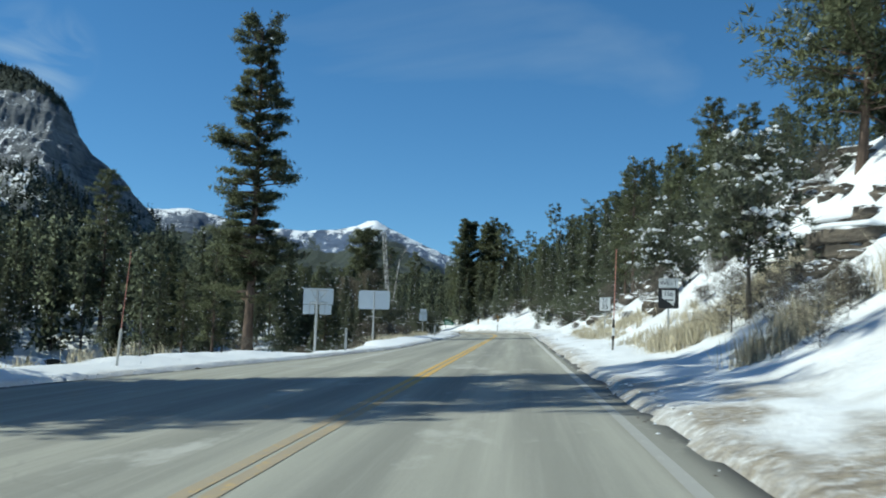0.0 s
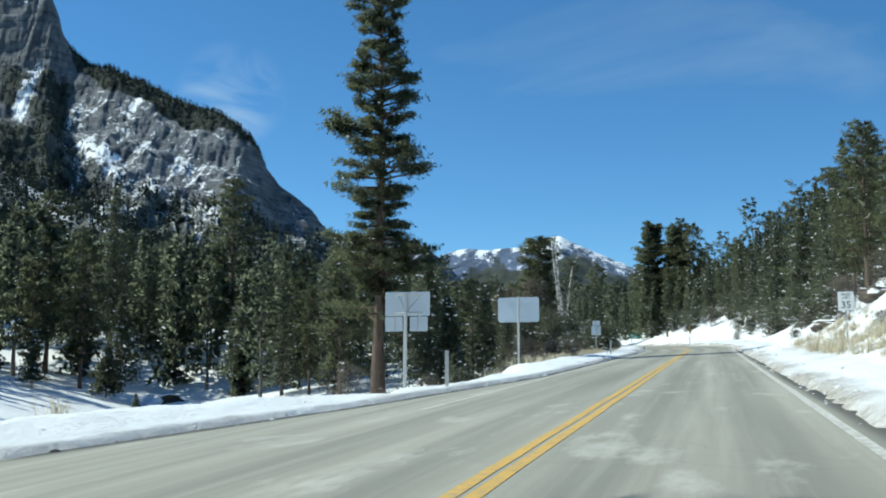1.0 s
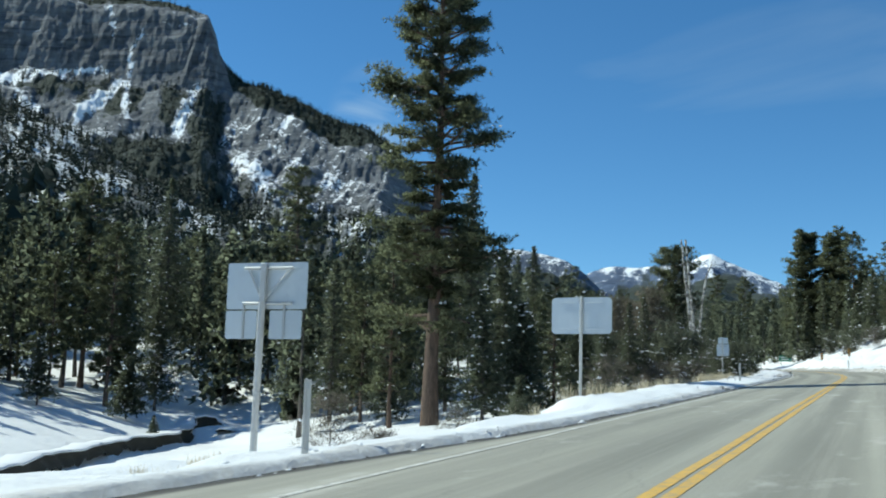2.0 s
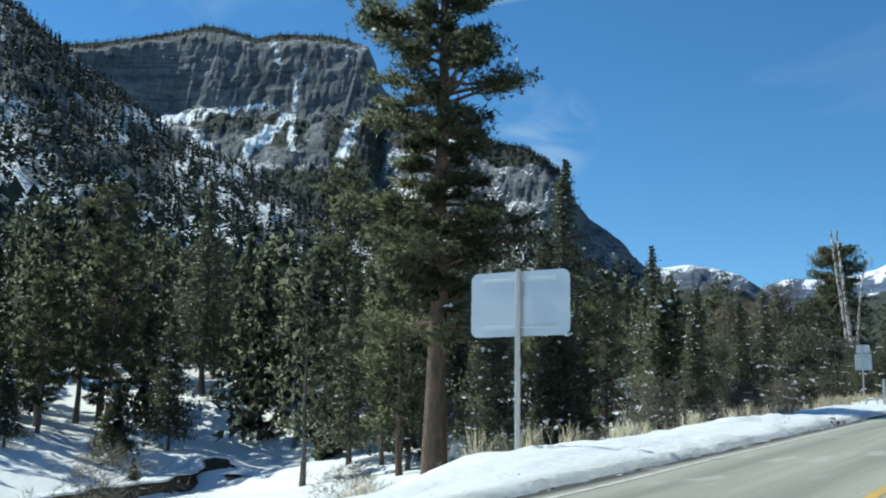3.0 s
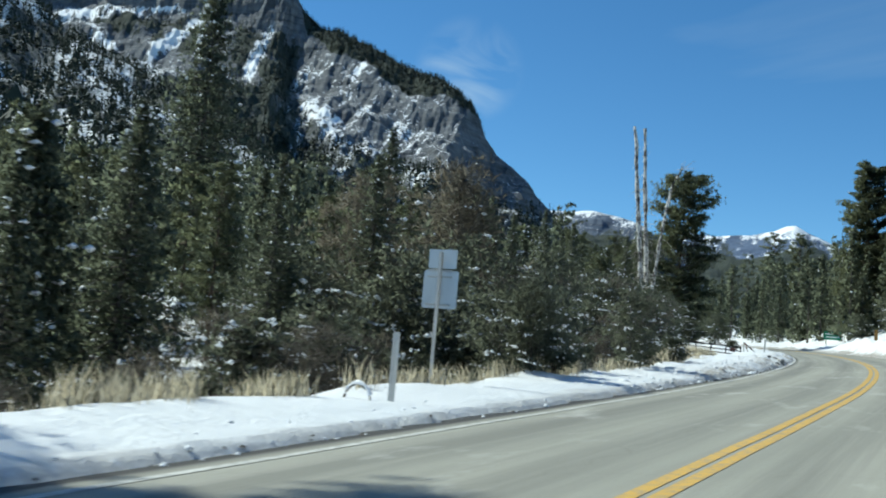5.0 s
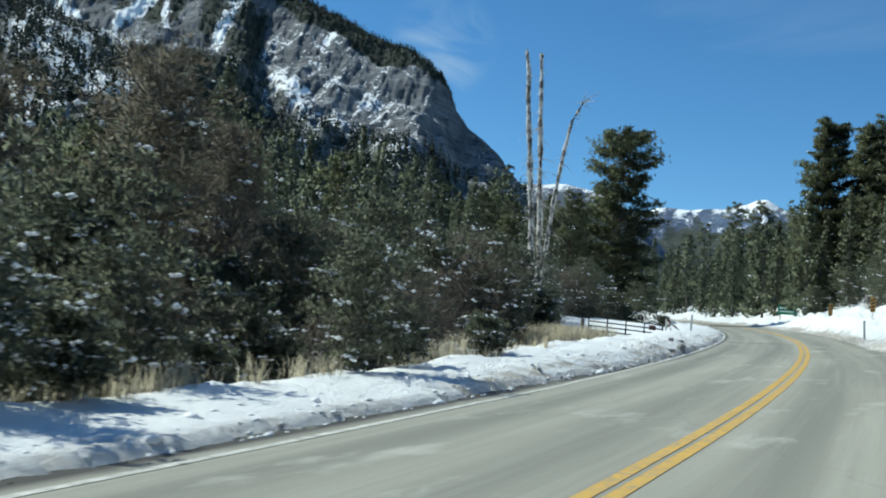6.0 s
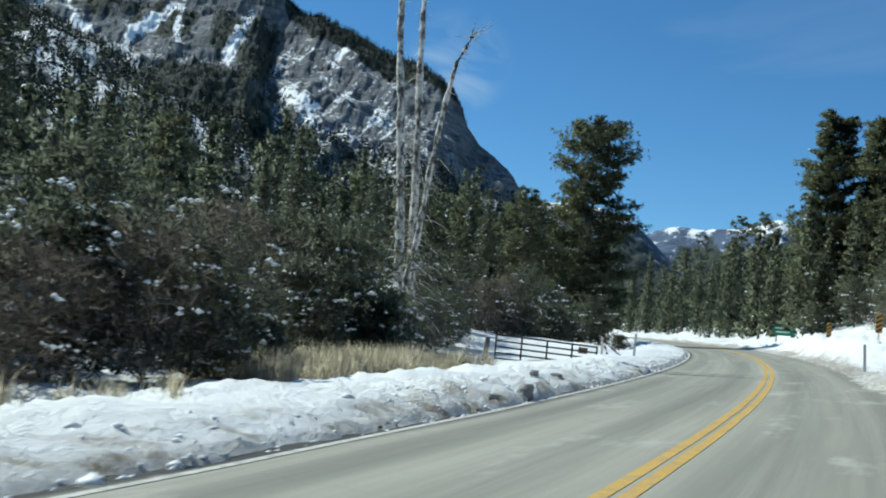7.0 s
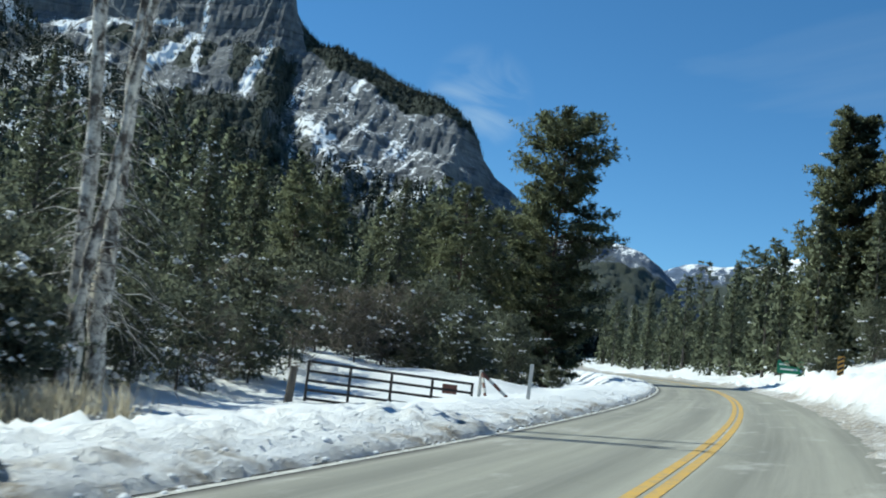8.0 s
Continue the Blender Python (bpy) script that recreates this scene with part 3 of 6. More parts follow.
road_line("edge_line", 3.40, 0.125, -30, 290, WHITE_LINE, "faded white edge line beside the snowy verge")

# ---- mountains ----


def slope_line(points):
    """The rise of a mountain side from its foot (0) to its crest (1)."""
    return lambda run, a: np.interp(run, [p[0] for p in points], [p[1] for p in points])


def mountain(name, az_el, near, far, mat, label, foot_el, shape, rough_m, wood=None, n_az=220, n_r=90, seed=1, snow=None):
    """A mountain side seen from the valley: a skyline (azimuth to the left of +y, elevation), from the near foot to the far crest.
    wood and snow give the cover by elevation, azimuth and the drop below the skyline, all in degrees."""
    ox, oy, oz = 2.0, 60.0, 5.0
    az = np.linspace(az_el[0][0], az_el[-1][0], n_az)
    table = sorted(az_el)
    el = np.interp(az, [p[0] for p in table], [p[1] for p in table])
    crest = np.interp(az, [p[0] for p in sorted(far)], [p[1] for p in sorted(far)])
    tries_s = np.linspace(0, 1, 800)
    tries_p = np.mean([shape(tries_s, np.full(800, a)) for a in (az[0], az[n_az // 2], az[-1])], 0)
    pace = np.cumsum(np.r_[0, np.abs(np.diff(tries_s)) * 0.5 + np.abs(np.diff(tries_p))])
    s = np.interp(np.linspace(0, pace[-1], n_r), pace, tries_s)
    S, A = np.meshgrid(s, az, indexing="ij")
    r = near + (crest[None] - near) * S
    top = crest * np.tan(np.radians(el))
    low = near * math.tan(radians(foot_el))
    z = low + (top[None] - low) * shape(S, A)
    E = np.degrees(np.arctan2(z, r))
    D = el[None] - E
    k = 1.0 / (rough_m * 4.5)
    lateral = np.radians(A) * crest[None]
    ridged = 1 - 2 * np.abs(fbm(lateral * k + z * k * 0.35, r * k * 0.7 + z * k * 0.8, 5, seed, 0.55))
    edge = smooth(1.0, 0.965, S)
    z = z + rough_m * (ridged - 0.55) * np.sin(np.pi * np.clip(S, 0, 1)) ** 0.7 * edge * 0.7
    z = z + rough_m * 0.22 * fbm(lateral * k * 5, r * k * 3 + z * k * 5, 4, seed + 9, 0.6) * smooth(0, 0.1, S) * (0.25 + 0.75 * edge)
    # buttresses, ribs and ledges push the face in and out
    q = 1.0 / rough_m
    rib = 1 - 2 * np.abs(fbm(lateral * q * 1.3 + 0.4 * z * q, z * q * 0.35, 5, seed + 20, 0.62))
    crag = 1 - 2.4 * np.abs(fbm(lateral * q * 4.2 - 0.8 * z * q, z * q * 2.6, 4, seed + 25, 0.68))
    beds = fbm(lateral * q * 0.5, (z - 0.55 * lateral * smooth(36, 33, A)) * q * 3.4, 6, seed + 30, 0.60)
    r = r - rough_m * (0.15 * rib + 0.055 * crag + 0.15 * beds) * smooth(0, 0.3, S) * edge
    x = ox - r * np.sin(np.radians(A))
    y = oy + r * np.cos(np.radians(A))
    v = np.stack([x, y, oz + z], -1)
    back = v[-1].copy()
    back[:, 0] -= np.sin(np.radians(az)) * 300
    back[:, 1] += np.cos(np.radians(az)) * 300
    back[:, 2] -= 350
    v = np.concatenate([v, back[None]])
    i = (np.arange(n_r)[:, None] * n_az + np.arange(n_az - 1)[None]).ravel()
    ob = mesh_of(name, v.reshape(-1, 3), np.stack([i, i + n_az, i + n_az + 1, i + 1], -1), mat, smooth=True)
    none = np.zeros((1, n_az))
    for key, fun in (("wood", wood), ("snowfield", snow)):
        float_attribute(ob, key, np.concatenate([fun(E, A, D) if fun else np.zeros(S.shape), none]).ravel())
    tagged(ob, label, "mountain", "", "structure")
    return v[:-1], S, A, E, D


# chutes, benches and gullies that hold snow: azimuth and elevation at both ends, half width, cover
GULLIES = ((39.7, 19.8, 39.4, 18.4, 0.30, 0.75), (38.0, 18.8, 38.5, 17.6, 0.16, 1.0), (38.5, 17.6, 38.7, 16.3, 0.17, 1.0), (38.8, 16.2, 41.1, 14.2, 0.20, 1.0),
           (38.65, 16.2, 38.65, 14.6, 0.17, 0.9), (45.5, 15.4, 39.6, 16.7, 0.24, 0.8), (43.8, 14.9, 43.0, 14.6, 0.30, 0.8), (35.2, 16.2, 36.0, 14.2, 0.28, 0.85),
           (29.9, 15.45, 30.5, 14.7, 0.14, 1.0), (30.9, 15.6, 33.9, 13.4, 0.26, 0.24), (33.0, 12.45, 31.0, 12.3, 0.10, 1.0), (32.6, 12.15, 31.2, 11.95, 0.06, 0.9), (31.7, 12.0, 31.4, 11.4, 0.20, 0.6),
           (28.4, 12.6, 25.4, 9.6, 0.75, 0.06), (37.2, 19.55, 34.9, 19.3, 0.10, 0.7), (46.0, 18.7, 42.6, 18.3, 0.12, 0.5))


def treeline(a):
    return np.interp(a, [20, 26, 30, 32, 34, 42, 46], [8.2, 9.4, 10.8, 11.6, 13.2, 14.0, 14.6])


def gullies(e, a):
    out = np.zeros(np.shape(e))
    wob_a, wob_e = a + 0.20 * fbm(a * 1.7, e * 2.1, 4, 17), e + 0.16 * fbm(a * 1.9, e * 1.8, 4, 27)
    for a0, e0, a1, e1, w, d in GULLIES:
        px, py, dx, dy = wob_a - a0, wob_e - e0, a1 - a0, e1 - e0
        t = np.clip((px * dx + py * dy) / (dx * dx + dy * dy), 0, 1)
        out = np.maximum(out, d * np.exp(-((px - t * dx) ** 2 + (py - t * dy) ** 2) / w ** 2))
    return out * np.clip(0.74 + 0.95 * fbm(a * 5.5 + e * 2.0, e * 4.0, 3, 37, 0.6), 0.1, 1.0)


def crest_belt(e, a, d):
    """The dark belt of trees along the shoulder of the lower buttress and on the summit."""
    thick = np.interp(a, [23.5, 25, 28, 30, 31.5, 33.3, 34], [0.25, 0.8, 1.45, 0.8, 1.15, 0.8, 0.0]) + 0.35 * fbm(a * 1.2, e * 1.4, 3, 12)
    return np.maximum(smooth(0.12, -0.05, d - thick) * smooth(23.5, 24.5, a) * smooth(34.0, 33.2, a), smooth(0.35, 0.2, d) * smooth(35.0, 36.0, a) * 0.9)


def ridge_woods(e, a, d):
    low = smooth(0.3, -0.4, e - treeline(a) - 0.5 * fbm(a * 0.8, e * 1.5, 3, 5))
    patch = smooth(-0.22, 0.10, fbm(a * 0.8, e * 1.2, 4, 4)) * smooth(16.6, 15.6, e) * smooth(33.0, 34.0, a)
    return np.clip(low * 0.55 + 0.8 * patch + crest_belt(e, a, d) - 1.4 * gullies(e, a), 0, 1)


def lying_snow(e, a, d):
    slope_snow = 0.40 * smooth(0.4, -0.3, e - treeline(a)) * (0.5 + 0.8 * fbm(a * 0.9, e * 1.6, 3, 44))
    dip = 0.85 * a + e
    facets = 0.25 * smooth(0.02, 0.28, fbm(dip * 5.2, (a - 0.85 * e) * 1.1, 4, 61, 0.6) + 0.35 * fbm(a * 0.9, e * 0.9, 3, 63)) * smooth(34.5, 33.0, a) * smooth(24.0, 26.5, a)
    return gullies(e, a) + slope_snow + facets - 0.5 * crest_belt(e, a, d)


CLIFF_BLOCK = slope_line([(0, 0), (0.39, 0.16), (0.6, 0.33), (0.81, 0.553), (0.925, 0.73), (0.962, 0.94), (1, 1)])
LOW_DOME = slope_line([(0, 0), (0.47, 0.265), (0.71, 0.48), (0.86, 0.69), (0.945, 0.93), (1, 1)])


def main_face(run, a):
    w = smooth(31.5, 35.0, a)
    return w * CLIFF_BLOCK(run, a) + (1 - w) * LOW_DOME(run, a)


MAIN = [(62, 18.6), (50.5, 18.7), (48.7, 19.05), (46.7, 19.5), (45, 19.95), (43.5, 20.4), (42.6, 20.4), (40.7, 20.0), (39.5, 20.3), (37, 20.35), (35.8, 20.25), (34.7, 19.9), (34.25, 19.0), (34.0, 18.1), (33.4, 17.3),
        (32.6, 16.75), (31.4, 16.6), (30.3, 16.2), (29, 15.75), (27.6, 15.15), (26, 14.8), (25.1, 14.3), (24.4, 13.7), (23.8, 12.9), (23.45, 12.0), (22.8, 11.15), (21.9, 10.6), (21.2, 10.0), (20.5, 9.15), (19.9, 8.6), (17, 5.2), (15, 3.5)]
main_v, main_s, main_a, main_e, main_d = mountain("mountain_main", MAIN, 420, [(15, 1900), (25, 2000), (33, 2250), (45, 2550), (62, 2600)], HAZY_CLIFF,
                                                  "grey limestone mountain with cliffs and snow-filled gullies", 4.0, main_face, 62, ridge_woods, 620, 220, 3, lying_snow)
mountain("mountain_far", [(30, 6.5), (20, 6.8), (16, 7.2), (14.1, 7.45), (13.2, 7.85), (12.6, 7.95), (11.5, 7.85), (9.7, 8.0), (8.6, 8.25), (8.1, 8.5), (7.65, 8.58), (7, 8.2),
                          (6.1, 7.8), (4.5, 7.1), (2, 6.1), (-3, 5), (-10, 4.0)], 1500, [(-10, 4300), (12, 4300), (30, 3600)], HAZY_FAR_ROCK,
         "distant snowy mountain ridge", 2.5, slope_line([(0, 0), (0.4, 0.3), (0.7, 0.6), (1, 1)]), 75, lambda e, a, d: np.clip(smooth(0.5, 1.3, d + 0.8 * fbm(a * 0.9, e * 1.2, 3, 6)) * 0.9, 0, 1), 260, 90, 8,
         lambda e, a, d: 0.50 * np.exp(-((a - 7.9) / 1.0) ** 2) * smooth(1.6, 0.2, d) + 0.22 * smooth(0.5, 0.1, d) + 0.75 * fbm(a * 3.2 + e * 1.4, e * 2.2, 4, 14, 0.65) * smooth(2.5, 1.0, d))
mountain("mountain_middle", [(30, 8.2), (22, 8.5), (20, 8.6), (18.9, 8.6), (17.6, 8.75), (16.4, 8.55), (15.2, 8.2), (14.2, 7.55), (13.4, 6.75), (12.5, 5.9), (11, 4.7), (8.5, 3.2)], 900, [(8, 2300), (30, 2600)], HAZY_MID_ROCK,
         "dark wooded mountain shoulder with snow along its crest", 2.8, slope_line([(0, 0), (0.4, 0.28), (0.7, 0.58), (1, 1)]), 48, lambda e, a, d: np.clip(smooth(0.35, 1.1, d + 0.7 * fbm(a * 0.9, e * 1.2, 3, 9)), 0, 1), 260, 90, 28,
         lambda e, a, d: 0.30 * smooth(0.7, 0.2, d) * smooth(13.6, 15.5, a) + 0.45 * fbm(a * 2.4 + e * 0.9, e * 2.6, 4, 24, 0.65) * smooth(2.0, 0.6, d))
near_v, near_s, near_a, near_e, near_d = mountain("mountain_spur", [(80, 26), (62, 24), (55.2, 21.2), (53.8, 20.8), (52.4, 19.9), (51, 18.9), (49.5, 17.8), (48, 16.8), (46.5, 15.95), (45, 14.9), (42, 13.8), (40, 12.8), (36, 10.6), (30, 8.2), (24, 6.5), (18, 4.6)], 260,
                                                  [(18, 600), (30, 900), (45, 1250), (80, 1300)], SLOPE, "snowy mountain spur under open conifer woods", 4.2,
                                                  slope_line([(0, 0), (0.5, 0.42), (1, 1)]), 22, lambda e, a, d: 0.5 + 0 * e, 180, 70, 15, lambda e, a, d: 0.35 * smooth(-0.1, 0.3, fbm(a * 0.5, e * 0.9, 3, 52)))

# ---- trees ----


def tube(points, radii, sides=6):
    pts, n = np.asarray(points, float), len(points)
    t = np.gradient(pts, axis=0)
    t /= np.linalg.norm(t, axis=1)[:, None] + 1e-9
    ref = np.where(np.abs(t[:, 2:3]) > 0.9, np.array([[1.0, 0, 0]]), np.array([[0, 0, 1.0]]))
    a = np.cross(t, ref)
    a /= np.linalg.norm(a, axis=1)[:, None] + 1e-9
    b = np.cross(t, a)
    ang = np.linspace(0, 2 * np.pi, sides, endpoint=False)
    v = pts[:, None] + np.asarray(radii)[:, None, None] * (np.cos(ang)[None, :, None] * a[:, None] + np.sin(ang)[None, :, None] * b[:, None])
    f = [(k * sides + j, k * sides + (j + 1) % sides, (k + 1) * sides + (j + 1) % sides, (k + 1) * sides + j) for k in range(n - 1) for j in range(sides)]
    return v.reshape(-1, 3), np.array(f)


def joined(pieces):
    vs, fs, off = [], [], 0
    for v, f in pieces:
        vs.append(v)
        fs.append(f + off)
        off += len(v)
    return np.concatenate(vs), np.concatenate(fs)


def unit(v):
    return v / (np.linalg.norm(v, axis=-1, keepdims=True) + 1e-9)


def needles(rng, centres, ways, size, count, width):
    """Tufts of narrow blades round each centre, leaning along its way."""
    n = len(centres)
    c = np.repeat(centres, count, 0)
    w = np.repeat(ways, count, 0)
    d = unit(unit(rng.normal(size=(n * count, 3))) + 0.75 * w)
    length = np.repeat(size, count)[:, None] * rng.uniform(0.6, 1.15, (n * count, 1))
    side = unit(np.cross(d, unit(rng.normal(size=(n * count, 3))))) * (width * rng.uniform(0.6, 1.3, (n * count, 1)))
    root = c + 0.06 * length * rng.normal(size=(n * count, 3))
    v = np.stack([root + d * length * 0.15 - side, root + d * length * 0.3 + side, root + d * length], 1).reshape(-1, 3)
    f = np.arange(n * count * 3).reshape(-1, 3)
    return v, f


ICO_V = np.array([(1, 0, 0), (0.31, 0.95, 0), (-0.81, 0.59, 0), (-0.81, -0.59, 0), (0.31, -0.95, 0), (0, 0, 1), (0, 0, -1.0)])
ICO_F = np.array([(j, (j + 1) % 5, 5) for j in range(5)] + [((j + 1) % 5, j, 6) for j in range(5)])


def clumps(rng, centres, size):
    v = ICO_V[None] * (1 + 0.25 * rng.normal(size=(len(centres), len(ICO_V), 1))) * np.asarray(size)[:, None, None] * rng.uniform(0.7, 1.3, (len(centres), 1, 3)) * np.array([1.15, 1.15, 0.7])
    v = v + np.asarray(centres)[:, None]
    f = ICO_F[None] + (np.arange(len(centres)) * len(ICO_V))[:, None, None]
    return v.reshape(-1, 3), f.reshape(-1, 3)


def crown_normals(v, seed=0):
    """Normals that face out of the crown, so that its needles catch the light as one soft mass."""
    rng = np.random.default_rng(seed)
    tufts = np.repeat(rng.normal(size=(len(v) // 3, 3)), 3, 0)
    out = unit(v * np.array([1.0, 1.0, 0.0])) * 0.9 + np.array([0, 0, 0.35]) + 0.38 * tufts
    return unit(out)


def soften(ob, normals):
    ob.data.polygons.foreach_set("use_smooth", np.ones(len(ob.data.polygons), dtype=bool))
    ob.data.normals_split_custom_set_from_vertices(normals.tolist())


def grow(seed, height, reach, crown_from, branches, form, tuft=0.4, per=9, blades=9, width=0.055, snow=0.06, trunk_r=None, extra=(), cap_size=1.0, limb=3, ragged=1.0, lumps_each=2, crest=0.36):
    """Arrays for a conifer: wood, needles and snow. form: pine (open, uneven tiers), fir (narrow, drooping) or scrub."""
    rng = np.random.default_rng(seed)
    r0 = trunk_r or height * 0.0135
    zs = np.linspace(0, height, 9)
    wob = np.cumsum(rng.normal(size=(9, 2)) * height * 0.0035, 0)
    spine = np.column_stack([wob, zs])
    spine[0, 2] = -0.4
    wood = [tube(spine, r0 * (1 - 0.93 * (zs / height) ** 0.9) * np.where(zs == 0, 1.25, 1), 8)]
    centres, ways, sizes = [], [], []
    golden = 2.399963
    todo = [((crown_from + (1 - crown_from) * ((k + rng.uniform(-0.4, 0.4)) / branches)), k * golden + rng.normal() * 0.35, None) for k in range(branches)]
    todo += list(extra)
    for s, ang, given in todo:
        s = min(s if given else max(s, crown_from), 0.995)
        q = (s - crown_from) / (1 - crown_from)
        if form == "pine":
            prof = reach * (crest + (1 - crest) * (1 - q) ** 0.55) * min(1, 0.55 + 1.8 * q) * (1 - ragged * (0.5 - 0.6 * rng.random())) * (1 - ragged * (0.28 - 0.38 * math.sin(q * 23 + seed)))
            lift, sag = rng.normal(0.08, 0.16) + 0.35 * q, -0.10
        elif form == "fir":
            prof = reach * (0.04 + 1.02 * (1 - q) ** 0.95) * (0.7 + 0.45 * rng.random())
            lift, sag = rng.normal(-0.12, 0.10) + 0.3 * q, -0.12
        else:
            prof = reach * (0.35 + 0.65 * math.sin(math.pi * min(1, 0.25 + 0.75 * q))) * (0.6 + 0.5 * rng.random())
            lift, sag = rng.normal(0.35, 0.25), -0.02
        prof = given or prof
        o = np.array([np.interp(s * height, zs, spine[:, 0]), np.interp(s * height, zs, spine[:, 1]), s * height])
        d = np.array([math.cos(ang), math.sin(ang), lift])
        ts = np.array([0, 0.35, 0.7, 1.0])
        bend = rng.normal(size=(4, 3)) * prof * 0.045 * ts[:, None]
        pts = o + d * prof * ts[:, None] + np.array([0, 0, 1]) * (sag * prof * ts ** 2)[:, None] + bend
        if form == "pine":
            pts[-1, 2] += 0.12 * prof
        joints = [0, 3] if limb == 2 else [0, 2, 3] if limb == 3 else [0, 1, 2, 3]
        if limb:
            wood.append(tube(pts[joints], ((r0 * 0.26 * (1 - 0.55 * s) + (0.004 if form == "scrub" else 0.012)) * (1 - 0.8 * ts))[joints], max(limb, 3)))
        n = max(3, int(per * (0.45 + 0.75 * prof / reach)))
        start = (0.5 if ragged > 0.5 else 0.22) if form == "pine" else 0.12
        tt = start + (1 - start) * rng.random(n) ** (0.7 if form == "pine" else 0.9)
        p = np.stack([np.interp(tt, ts, pts[:, k]) for k in range(3)], -1)
        spread = (0.105 if form == "pine" else 0.15) * prof + 0.07
        p += rng.normal(size=(n, 3)) * spread * np.array([1, 1, 0.3 if form == "pine" else 0.38])
        centres.append(p)
        ways.append(np.repeat(unit(d)[None], n, 0) * 0.7 + np.array([0, 0, 0.45 if form != "fir" else -0.05]))
        sizes.append(tuft * rng.uniform(0.7, 1.25, n) * (1 - 0.5 * q if form == "fir" else 1))
    c, w, z = np.concatenate(centres), np.concatenate(ways), np.concatenate(sizes)
    leaf = needles(rng, c, w, z, blades, width)
    pick = rng.random(len(c)) < snow
    pick[:2] = True
    seat = np.repeat(c[pick], lumps_each, 0) + rng.normal(size=(lumps_each * pick.sum(), 3)) * np.array([0.13, 0.13, 0.025]) * cap_size + np.repeat(w[pick] * z[pick][:, None], lumps_each, 0) * 0.35 + np.array([0, 0, 0.16])
    cap = clumps(rng, seat, rng.uniform(0.03, 0.105, len(seat)) * cap_size * (0.68 if lumps_each > 2 else 1))
    return joined(wood), leaf, cap


def tree(name, m, data, bark, leaf_mat, label, category="tree", group="", cap_smooth=True):
    top = base(name, m, label, category, group)
    wood, leaf, cap = data
    mesh_of("trunk", *wood, bark, top, smooth=True)
    soften(mesh_of("crown", *leaf, leaf_mat, top), crown_normals(leaf[0]))
    mesh_of("snow", *cap, CAP, top, "small clumps of snow", smooth=cap_smooth)["kind"] = "stuff"
    return top


def at(x, y, turn=0.0, scale=1.0, sink=0.0):
    return Matrix.Translation((x, y, gz(x, y) - sink)) @ Matrix.Rotation(turn, 4, "Z") @ Matrix.Diagonal((scale, scale, scale, 1))


# the tall ponderosa beside the road, with its odd long limb
TALL = grow(5, 27.8, 3.25, 0.22, 165, "pine", 0.30, 95, 8, 0.034, 0.004, 0.45,
            [(0.63, math.pi, 3.7), (0.64, math.pi + 0.1, 3.4), (0.62, math.pi - 0.12, 3.5), (0.645, math.pi + 0.2, 3.0), (0.625, math.pi + 0.05, 3.2), (0.31, 0.05, 3.9), (0.33, -0.5, 3.6), (0.30, 2.9, 3.5),
             (0.34, 0.4, 3.5), (0.29, -1.2, 3.5), (0.28, 2.2, 3.5), (0.36, 3.6, 3.5), (0.20, 0.3, 3.2), (0.205, 3.0, 3.3), (0.18, 1.2, 2.7), (0.19, 4.2, 3.0), (0.17, 2.4, 2.8), (0.175, 5.4, 2.9)], 1.0, 5, 0.70, 2, 0.60)
tree("tall_pine", at(-19.6, 86.6), TALL, BARK, PINE, "very tall ponderosa pine with uneven tiers standing above the woods")

# each kind: height, and arrays in a fine and a coarse make
PINE_H, FIR_H = (18, 15, 21, 12), (13, 10, 16, 7, 4)
KINDS = {}
for k, (h, r, c, n) in enumerate(((18, 3.6, 0.19, 88), (15, 3.2, 0.18, 78), (21, 4.3, 0.18, 96), (12, 2.8, 0.17, 66))):
    KINDS["near_pine", k] = grow(20 + k, h, r, c, n, "pine", 0.34, 42, 7, 0.040, 0.016, None, (), 1.0, 3, 0.75)
    KINDS["pine", k] = grow(20 + k, h, r, c, n, "pine", 0.46, 22, 5, 0.075, 0.009, None, (), 1.2, 3, 0.75)
    KINDS["far_pine", k] = grow(20 + k, h, r, c, n * 6 // 10, "pine", 0.75, 7, 5, 0.20, 0.008, None, (), 1.5, 0, 0.75)
for k, (h, r, n) in enumerate(((13, 2.2, 120), (10, 2.0, 105), (16, 2.5, 135), (7, 1.6, 85), (4, 1.1, 60))):
    KINDS["near_fir", k] = grow(40 + k, h, r * 1.12, 0.14, n, "fir", 0.30, 22, 7, 0.045, 0.032, None, (), 1.1)
    KINDS["fir", k] = grow(40 + k, h, r, 0.09, n, "fir", 0.38, 14, 5, 0.075, 0.020, None, (), 1.35, 2)
    KINDS["far_fir", k] = grow(40 + k, h, r, 0.05, n * 6 // 10, "fir", 0.70, 6, 4, 0.21, 0.010, None, (), 1.8, 0)
PINE_LABEL, FIR_LABEL = "dark green ponderosa pine flecked with snow", "dense dark fir flecked with snow on the forest edge"

protos = {}


deep = ([], [], [])
deep_normals = []


def open_snow(x, y):
    """The treeless hollow of the creek and the open slopes above its head."""
    for ex, ey, right, left, d0, d1 in ((2.0, 58.6, 44.5, 54.4, 30, 71), (2.2, 75.0, 40.2, 42.8, 18, 66)):
        if right < math.degrees(math.atan2(ex - x, y - ey)) < left and d0 < math.hypot(x - ex, y - ey) < d1:
            return True
    return 42 < y < 101 and channel_x(y) - (15.0 if y < 97 else 3.0) < x < (-11 if y < 62 else -13.9 if y < 84 else -24 if y < 92 else -31)


